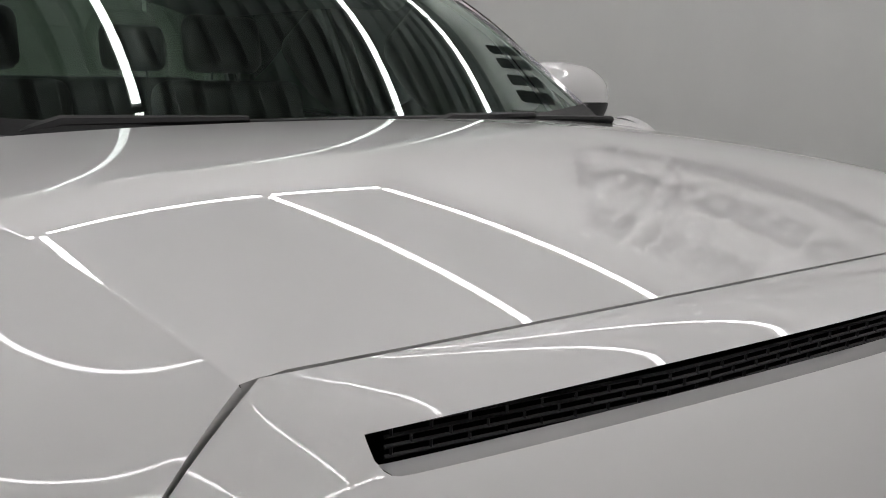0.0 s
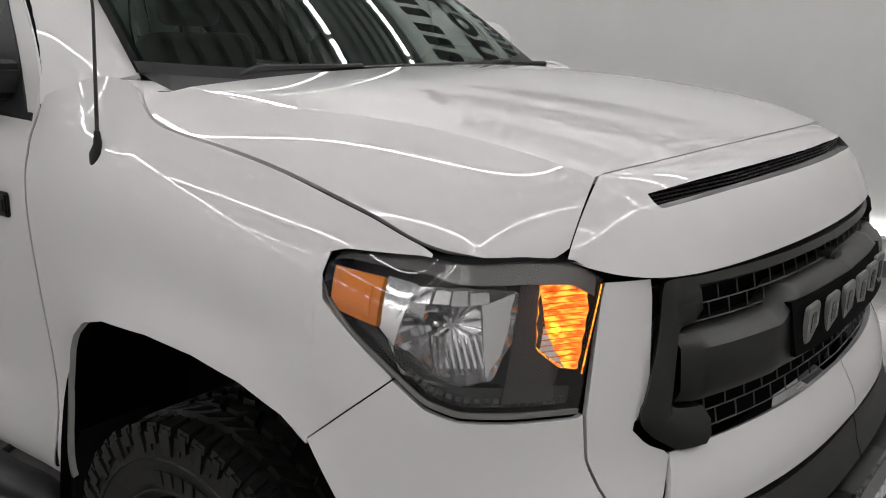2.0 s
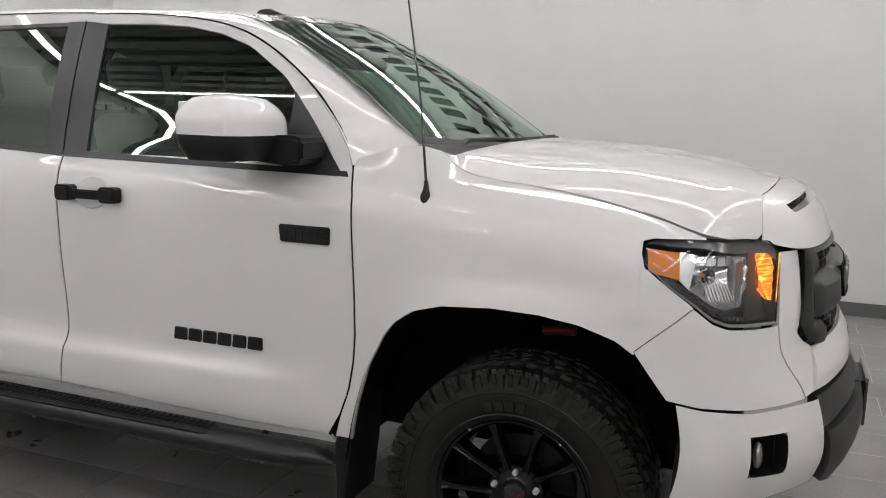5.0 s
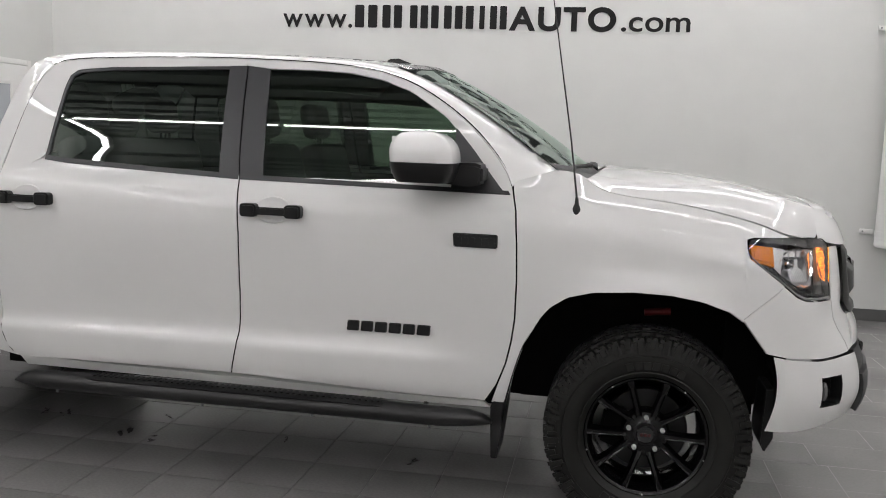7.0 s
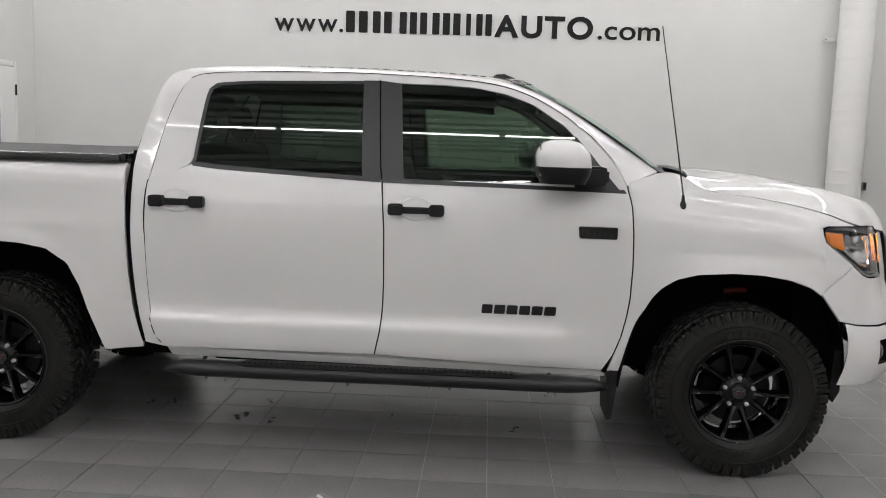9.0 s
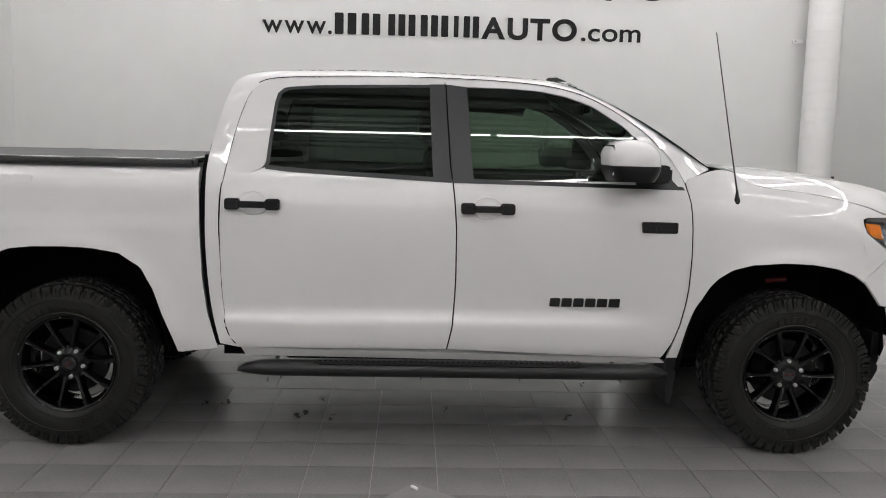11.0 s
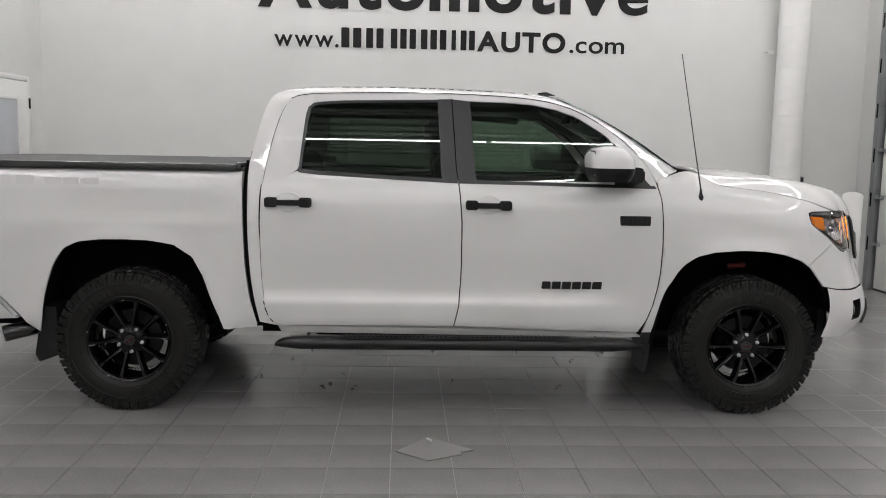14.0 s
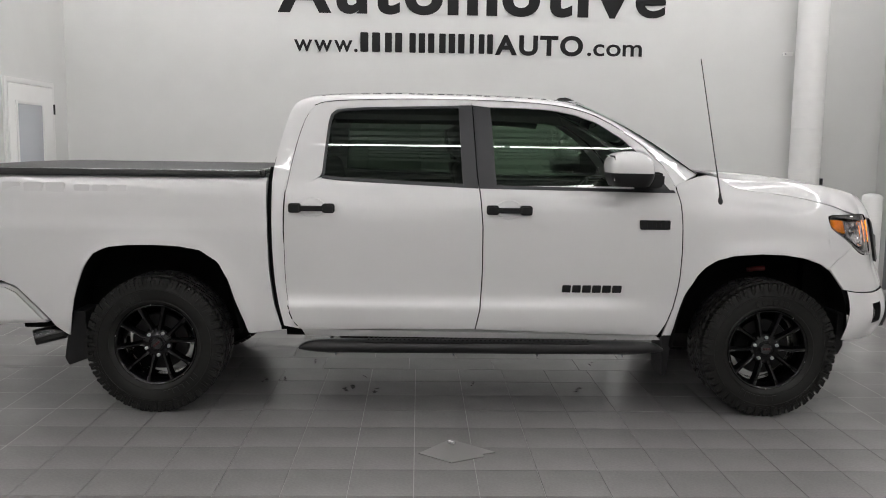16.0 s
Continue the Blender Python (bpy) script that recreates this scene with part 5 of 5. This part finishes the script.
for s in (-1, 1):
    part("tail_lamp", prism([(-3.0, 1.30), (-2.715, 1.262), (-2.690, 1.22), (-2.700, 0.99), (-2.74, 0.97), (-3.0, 0.95)], s * 0.92, s * 0.972, bevel=0.012), RED, truck)
    part("rear_bumper_end", prism([(-3.08, 0.50), (-2.60, 0.525), (-2.437, 0.532), (-2.62, 0.725), (-2.69, 0.76), (-3.08, 0.77)], s * 0.80, s * 0.945, bevel=0.02), PAINT, truck)
    part("bumper_step_pad", box(-3.06, -2.69, s * 0.79, s * 0.94, 0.768, 0.785, 0.006), PLASTIC, truck)
part("rear_bumper", box(-3.10, -3.0, -0.80, 0.80, 0.52, 0.74, 0.03), PAINT, truck)
DARKCHROME = mat("dark_chrome", (0.08, 0.08, 0.08), 0.15, metal=1.0, var=0.1)
tip = part("exhaust_tip", lathe([(0.040, 0.06), (0.041, 0.0), (0.044, -0.003), (0.047, 0.0), (0.047, 0.03), (0.047, 0.20)], 24), DARKCHROME, truck, "chrome exhaust tip")
tip.matrix_basis = pose(-2.535, -0.93, 0.437, 10, 0, -62)
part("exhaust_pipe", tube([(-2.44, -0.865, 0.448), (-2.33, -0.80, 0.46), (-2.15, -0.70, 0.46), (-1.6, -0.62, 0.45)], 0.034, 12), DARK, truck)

# mirrors
for s in (-1, 1):
    mir = new("door_mirror")
    mir.parent = truck
    # arm from the sail, two-tone housing
    part("mirror_arm", prism([(0.96, 1.384), (1.10, 1.372), (1.150, 1.385), (1.152, 1.455), (1.12, 1.466), (0.96, 1.464)], s * 0.895, s * 1.06, bevel=0.012), PLASTIC, mir)

    def shell(z0, z1, top, r):
        rows = []
        for v in np.linspace(0, 1, 9):
            z = z0 + (z1 - z0) * v
            k = (1 - max(0, (v - 0.25) / 0.75) ** 2.5 * 0.34) if top else (0.80 + 0.20 * math.sin(v * math.pi / 2))
            row = []
            for o in round_rect(-0.5, 0.5, -0.5, 0.5, 0.24, 6):
                lean = (z - z0) * (-0.10 if top else 0.0)
                row.append((0.932 + o[0] * 0.245 * k + lean, s * (1.095 + o[1] * 0.33 * k), z))
            rows.append(row + [row[0]])
        c = np.mean(rows[-1][:-1], axis=0)
        rows.append([tuple(np.array(q) * 0.45 + c * 0.55 + (0, 0, 0.012)) for q in rows[-1]])
        rows.append([tuple(c + (0, 0, 0.014))] * len(rows[0]))
        if not top:
            c0 = np.mean(rows[0][:-1], axis=0)
            rows.insert(0, [tuple(c0)] * len(rows[1]))
        bm = sheet(rows)
        bmesh.ops.recalc_face_normals(bm, faces=bm.faces[:])
        return bm
    part("mirror_cap", shell(1.464, 1.572, True, 0), PAINT, mir)
    part("mirror_base", shell(1.388, 1.462, False, 0), PLASTIC, mir)
    part("mirror_glass", box(0.822, 0.828, s * 0.97, s * 1.22, 1.42, 1.56, 0.003), CHROME, mir)

# antenna mast on the near fender
ant = new("antenna")
ant.parent = truck
q = np.array((1.515, -max(0.934, nose(p_of_x(1.515), 1.30)[1] - 0.006), 1.30))
bm = tube([q + (-0.001, 0.008, -0.034), q + (0.0, 0.0, -0.022), q + (0.001, -0.002, 0.0), q + (0.001, 0.0, 0.018), q + (0.0, 0.001, 0.045)], [0.010, 0.018, 0.0165, 0.009, 0.006], 14)
part("antenna_base", bm, PLASTIC, ant)
part("antenna_mast", tube([q + (0.0, 0.001, 0.04), (1.478, -0.912, 1.58), (1.38, -0.89, 2.125)], [0.0045, 0.0034, 0.0024], 8), GLOSSB, ant)

# wipers
for y0, y1 in ((-0.56, 0.16), (0.16, 0.78)):
    wip = new("wiper")
    wip.parent = truck
    line = [(1.545 - 0.07 * ((y - 0.15) / 0.65) ** 2, y, 1.440 - 0.012 * ((y - 0.15) / 0.65) ** 2) for y in np.linspace(y0, y1, 9)]
    part("wiper_blade", tube([(a + 0.00, b, c + 0.010) for a, b, c in line], 0.009, 8), PLASTIC, wip)
    part("wiper_arm", tube([(line[0][0] + 0.02, y0 + 0.0, 1.430), (line[0][0] + 0.02, y0 + 0.06, 1.450), (line[4][0] + 0.012, (y0 + y1) / 2, 1.455)], [0.016, 0.014, 0.008], 8), PLASTIC, wip)


# ---- inside the cab ----
def seat(x, y, w, back):
    st = new("seat")
    st.parent = truck
    part("seat_cushion", box(x - 0.25, x + 0.27, y - w / 2, y + w / 2, 0.78, 0.95, 0.06, seg=3), SEAT, st)
    bm = box(-0.07, 0.07, -w / 2, w / 2, 0, 0.62, 0.055, seg=3)
    bmesh.ops.transform(bm, matrix=pose(x - 0.26, y, 0.90, 0, -14, 0), verts=bm.verts[:])
    part("backrest", bm, SEAT, st)
    for yy in ((y,) if w < 0.8 else (y - 0.38, y + 0.38)):
        bm = box(-0.05, 0.05, -0.14, 0.14, 0, 0.2, 0.045, seg=3)
        bmesh.ops.transform(bm, matrix=pose(x - 0.43, yy, 1.53, 0, -10, 0), verts=bm.verts[:])
        part("headrest", bm, SEAT, st)
        part("headrest_posts", tube([(x - 0.42, yy - 0.05, 1.45), (x - 0.43, yy - 0.05, 1.56)], 0.007, 6, tube([(x - 0.42, yy + 0.05, 1.45), (x - 0.43, yy + 0.05, 1.56)], 0.007, 6)), CHROME, st)


seat(0.42, -0.40, 0.54, 0)
seat(0.42, 0.40, 0.54, 0)
seat(-0.52, 0.0, 1.30, 0)
part("centre_console", box(0.10, 0.95, -0.12, 0.12, 0.60, 1.02, 0.03), SEAT, truck)
rows = [[(1.05 + 0.33 * t, y * (0.80 - 0.02 * t), 1.32 + 0.08 * t - 0.06 * t * t + 0.03 * math.exp(-((y - 0.4) / 0.2) ** 2) * (1 - t)) for t in np.linspace(0, 1, 8)] for y in np.linspace(-1, 1, 21)]
bm = sheet(rows, want=(0, 0, 1))
merge(bm, sheet([[(1.05, y * 0.80, z) for z in (0.70, 1.0, 1.32 + 0.03 * math.exp(-((y - 0.4) / 0.2) ** 2))] for y in np.linspace(-1, 1, 21)], want=(-1, 0, 0)))
part("dashboard", bm, SEAT, truck)
bm = bmesh.new()
ring = [(0.185 * math.cos(a), 0.185 * math.sin(a), 0) for a in np.linspace(0, math.tau, 33)]
tube(ring, 0.015, 8, bm, cap=False)
for a in (0, math.pi, -math.pi / 2):
    tube([(0, 0, -0.02), (0.18 * math.cos(a), 0.18 * math.sin(a), 0)], 0.014, 6, bm)
bmesh.ops.transform(bm, matrix=pose(0.88, 0.40, 1.20, 0, -62, 0) @ pose(0, 0, 0, 0, 0, 90), verts=bm.verts[:])
part("steering_wheel", bm, SEAT, truck)
part("mirror_inside", box(0.86, 0.885, -0.12, 0.12, 1.72, 1.79, 0.012), PLASTIC, truck)
for s in (-1, 1):
    part("door_lining", sheet([[(x, s * (cab_y(x, z) - 0.06), z) for z in (0.6, 1.0, 1.33)] for x in np.linspace(-1.0, 1.2, 12)], want=(0, -s, 0)), SEAT, truck)
part("headliner", sheet([[(x, y, 1.875 - 0.12 * (y / 0.66) ** 2 - 0.08 * max(0, x - 0.3)) for y in np.linspace(-0.66, 0.66, 9)] for x in np.linspace(-0.9, 0.62, 8)], want=(0, 0, -1)), mat("grey_headliner", (0.25, 0.25, 0.24), 0.9), truck)


# ---- sign ----
def letter_mesh(ch, size, extrude, bold):
    cu = bpy.data.curves.new("txt", "FONT")
    cu.body, cu.size, cu.extrude, cu.offset = ch, size, extrude, bold
    ob = bpy.data.objects.new("txt", cu)
    scene.collection.objects.link(ob)
    dg = bpy.context.evaluated_depsgraph_get()
    me = bpy.data.meshes.new_from_object(ob.evaluated_get(dg))
    bpy.data.objects.remove(ob)
    bpy.data.curves.remove(cu)
    return me


def lettering(word, x0, x1, z0, height, sign, bold):
    """Letters of a word, stretched to fill x0 to x1 with the given capital height."""
    items = [(ch, letter_mesh(ch, 1.0, 0.01, min(bold, 0.02) if ch == "e" else bold)) for ch in word]
    pen, spots = 0.0, []
    for ch, me in items:
        xs = [v.co.x for v in me.vertices]
        spots.append(pen - min(xs))
        pen += max(xs) - min(xs) + 0.07
    sx = (x1 - x0) / (pen - 0.07)
    for (ch, me), o in zip(items, spots):
        for v in me.vertices:
            v.co = (x0 + (v.co.x + o) * sx, WALL_N - 0.006 - (v.co.z + 0.01) * 0.2, z0 + v.co.y * height / 0.73)
        me.materials.append(INK)
        ob = new("letter", me)
        ob.parent = sign


def plain_bars(cells, z0, z1, sign):
    """Plain upright bars in place of a name: (x0, x1, count) for each of its letters."""
    for x0, x1, n in cells:
        w = (x1 - x0) / (1.45 * n - 0.45)
        for k in range(n):
            a = x0 + 1.45 * k * w
            part("name_bar", prism(round_rect(a, a + w, z0, z1, w * 0.15), WALL_N - 0.012, WALL_N - 0.002), INK, sign, smooth=False)


sign = thing("wall_sign", "black lettering and bars fixed to the pale wall", "wall sign")
lettering("www.", -1.73, -0.995, 2.649, 0.205, sign, 0.012)
plain_bars([(-0.965, -0.735, 2), (-0.68, -0.48, 2), (-0.396, -0.106, 3), (-0.05, 0.245, 3), (0.305, 0.355, 1), (0.41, 0.575, 2)], 2.649, 2.872, sign)
lettering("AUTO", 0.60, 1.63, 2.649, 0.223, sign, 0.035)
lettering(".com", 1.68, 2.323, 2.649, 0.205, sign, 0.012)
lettering("Automotive", -1.915, 2.583, 3.106, 0.50, sign, 0.035)
plain_bars([(-1.25, -0.76, 2), (-0.64, -0.20, 2), (-0.04, 0.58, 3), (0.72, 1.34, 3), (1.48, 1.60, 1), (1.72, 2.12, 2)], 3.85, 4.36, sign)

# ---- fittings on the walls ----
rng2 = random.Random(5)
GLOWW = glow("low_tube", (1.0, 0.98, 0.98), 12.0)
pipe = thing("drain_pipe", "thick white wrapped round pipe strapped to the wall", "pipe", at=(4.245, 4.14, 0))
prof = [(0.0, 0.72), (0.16, 0.72), (0.172, 0.735), (0.174, 0.76)]
z = 0.80
while z < CEIL:
    prof += [(0.172, z - 0.02), (0.172, z - 0.004), (0.1728, z), (0.1735, z + 0.004), (0.172, z + 0.007), (0.172, z + 0.025)]
    z += rng2.choice((0.13, 0.17, 0.22, 0.3))
prof.append((0.172, CEIL))
part("pipe_wrap", lathe(prof, 40, axis="z"), WHITE, pipe)
for z in (0.85, 2.70):
    part("strap", lathe([(0.170, z - 0.018), (0.177, z - 0.018), (0.177, z + 0.018), (0.170, z + 0.018)], 40, axis="z"), WHITE, pipe)
    part("strap_lug", box(-0.275, -0.16, 0.13, 0.145, z - 0.022, z + 0.022, 0.004), WHITE, pipe)
    part("strap_bolt", tube([(-0.25, 0.12, z), (-0.25, 0.20, z)], 0.008, 8), STEEL, pipe)
outlet = thing("socket_box", "small grey steel conduit box on the wall", "socket")
part("box_body", box(4.50, 4.545, WALL_N - 0.06, WALL_N, 1.17, 1.26, 0.006), STEEL, outlet)
part("box_plate", box(4.507, 4.538, WALL_N - 0.065, WALL_N - 0.058, 1.18, 1.25, 0.002), PLASTIC, outlet)

bollard = thing("bollard", "white painted round steel bollard", "bollard", at=(4.75, 3.5, 0))
part("post", lathe([(0.0, 1.125), (0.05, 1.122), (0.09, 1.108), (0.108, 1.085), (0.108, -0.004)], 36, axis="z"), WHITE, bollard)
part("foot_ring", lathe([(0.108, 0.02), (0.135, 0.015), (0.135, -0.004)], 36, axis="z"), BASE, bollard)

# roll-up door with its track
y1 = 3.70
door = thing("rollup_door", "white ribbed sectional roll-up door, closed", "garage door")
for k in range(7):
    z0 = 0.02 + k * 0.53
    part("door_section", box(WALL_E - 0.05, WALL_E - 0.012, -1.2, y1, z0, z0 + 0.524, 0.006), WHITE, door)
    part("roller_bracket", box(WALL_E - 0.10, WALL_E - 0.052, y1 - 0.09, y1 + 0.05, z0 + 0.49, z0 + 0.53, 0.004), STEEL, door)
    part("roller", tube([(WALL_E - 0.075, y1 + 0.03, z0 + 0.51), (WALL_E - 0.075, y1 + 0.09, z0 + 0.51)], 0.022, 12), STEEL, door)
part("bottom_seal", box(WALL_E - 0.05, WALL_E - 0.012, -1.2, y1, -0.003, 0.019, 0.003), RUBBER, door)
bars = thing("door_track", "galvanised steel roll-up door track on the wall", "door track")
for k, (a, b, c, d) in enumerate(((-0.115, -0.015, 0.035, 0.043), (-0.115, -0.107, 0.043, 0.115), (-0.115, -0.012, 0.115, 0.123))):
    part("rail", box(WALL_E + a, WALL_E + b, y1 + c, y1 + d, 0.0, 4.2, 0.0), STEEL, bars)
for k in range(8):
    z = 0.25 + 0.5 * k
    part("track_bracket", box(WALL_E - 0.10, WALL_E - 0.001, y1 + 0.124, y1 + 0.15, z, z + 0.09, 0.003), STEEL, bars)
    part("track_slot", box(WALL_E - 0.117, WALL_E - 0.1145, y1 + 0.062, y1 + 0.092, z + 0.2, z + 0.36), DARK, bars)

# door in the west wall
wd = thing("entry_door", "white painted door with a tall grey glass pane, closed", "door")
ya, yb = 2.80, 3.86
part("leaf", box(WALL_W + 0.002, WALL_W + 0.035, ya, yb, 0.01, 2.15, 0.004), WHITE, wd)
part("pane", box(WALL_W + 0.034, WALL_W + 0.040, 2.98, 3.575, 0.95, 1.955, 0.002), mat("frosted_pane", (0.45, 0.47, 0.5), 0.25, var=0.05), wd)
for a, b, c, d in ((2.95, 2.985, 0.92, 1.985), (3.57, 3.605, 0.92, 1.985), (2.985, 3.57, 1.95, 1.985), (2.985, 3.57, 0.92, 0.955)):
    part("pane_frame", box(WALL_W + 0.034, WALL_W + 0.047, a, b, c, d, 0.003), WHITE, wd)
for z in (0.3, 1.1, 1.92):
    part("hinge", tube([(WALL_W + 0.045, 3.875, z - 0.055), (WALL_W + 0.045, 3.875, z + 0.055)], 0.010, 10), PLASTIC, wd)
for a, b, c, d in ((yb + 0.006, yb + 0.06, 0.0, 2.21), (ya - 0.06, ya - 0.006, 0.0, 2.21), (ya - 0.006, yb + 0.006, 2.156, 2.21)):
    part("door_frame", box(WALL_W + 0.001, WALL_W + 0.03, a, b, c, d, 0.004), WHITE, wd)

# low lamp on the sign wall
low = thing("low_wall_lamp", "bright white linear lamp fixed low on the wall", "wall lamp")
part("lamp_body", box(1.55, 2.60, WALL_N - 0.05, WALL_N, 0.26, 0.285, 0.004), WHITE, low)
part("lamp_tube", box(1.57, 2.58, WALL_N - 0.045, WALL_N - 0.01, 0.287, 0.33, 0.01), GLOWW, low)

# ---- things lying on the floor ----
card = thing("cardboard_sheet", "thin grey square sheet lying on the tiles", "sheet")
bm = prism([(-0.254, -1.67), (-0.089, -1.805), (0.085, -1.715), (0.08, -1.68), (0.151, -1.65), (-0.082, -1.45)], 0.002, 0.007, axis="z")
part("sheet_body", bm, mat("grey_card", (0.20, 0.197, 0.19), 0.6, bump=0.2, scale=25, var=0.1), card, smooth=False)
chip = link("paint_chip", tube([(-0.09, -1.50, 0.012), (-0.065, -1.53, 0.013)], 0.007, 6), WHITE)
tagged(chip, "tiny white scrap on the grey sheet", "scrap")


def leaf_litter(x, y, size, seed):
    r = random.Random(seed)
    bm = bmesh.new()
    for k in range(5):
        a = r.uniform(0, 6.28)
        L = size * r.uniform(0.5, 1)
        c = Vector((r.uniform(-1, 1) * size * 0.6, r.uniform(-1, 1) * size * 0.4, 0.004 + 0.006 * k))
        d = Vector((math.cos(a), math.sin(a), r.uniform(-0.05, 0.25))) * L * 0.5
        n = Vector((-d.y, d.x, 0)).normalized() * L * 0.22
        vs = [bm.verts.new(c + q) for q in (-d, n - d * 0.2, d * 0.5 + n * 0.7, d, d * 0.4 - n * 0.8 + Vector((0, 0, 0.006)), -n - d * 0.2)]
        bm.faces.new(vs)
    ob = link("leaf_scrap", bm, DRY, None, False)
    ob.location = (x, y, 0)
    return tagged(ob, "dark dry leaf scrap lying on the tiles", "leaf", "floor scraps")


DRY = mat("dry_leaf", (0.02, 0.018, 0.015), 0.7, var=0.3)
for k, (x, y, sz) in enumerate(((-0.72, -0.495, 0.06), (-0.554, -0.531, 0.05), (0.80, -0.48, 0.045), (-1.30, -0.30, 0.045), (-1.17, -0.30, 0.04), (-0.62, -0.2, 0.03), (0.10, -0.36, 0.03), (1.0, 0.2, 0.035), (-1.0, 0.2, 0.03))):
    leaf_litter(x, y, sz, k)

# ---- floor tiles ----
TD = 0.327


def tile_mesh(w):
    bm = box(-w / 2 + 0.002, w / 2 - 0.002, -TD / 2 + 0.002, TD / 2 - 0.002, -0.012, 0.0)
    me = bpy.data.meshes.new("tile")
    bm.to_mesh(me)
    bm.free()
    me.materials.append(TILE)
    return me


LONG, SHORT = tile_mesh(0.615), tile_mesh(0.3075)
floor = bpy.data.objects["floor"]
rest = bmesh.new()
rng = random.Random(3)
count = 0
row = math.floor((WALL_S + 0.585) / TD)
while -0.585 + row * TD < WALL_N:
    y = -0.585 + (row + 0.5) * TD
    w = 0.615 if row >= 2 else 0.3075
    x = 0.03 + (0.26 if row % 2 == 0 and row >= 2 else 0.0) - w * math.ceil((0.3 - WALL_W) / w)
    while x < WALL_E:
        cx, h = x + w / 2, rng.uniform(-0.0005, 0.0005)
        if -2.3 < cx < 2.5 and -2.75 < y < 1.4 and count < 300:
            ob = new("tile", LONG if w > 0.5 else SHORT)
            ob.parent = floor
            ob.location = (cx, y, h)
            count += 1
        else:
            rest.faces.new([rest.verts.new((cx + a * (w / 2 - 0.002), y + b * (TD / 2 - 0.002), h)) for a, b in ((-1, -1), (1, -1), (1, 1), (-1, 1))])
        x += w
    row += 1
tagged(part("tile_field", rest, TILE, floor, smooth=False), kind="stuff")
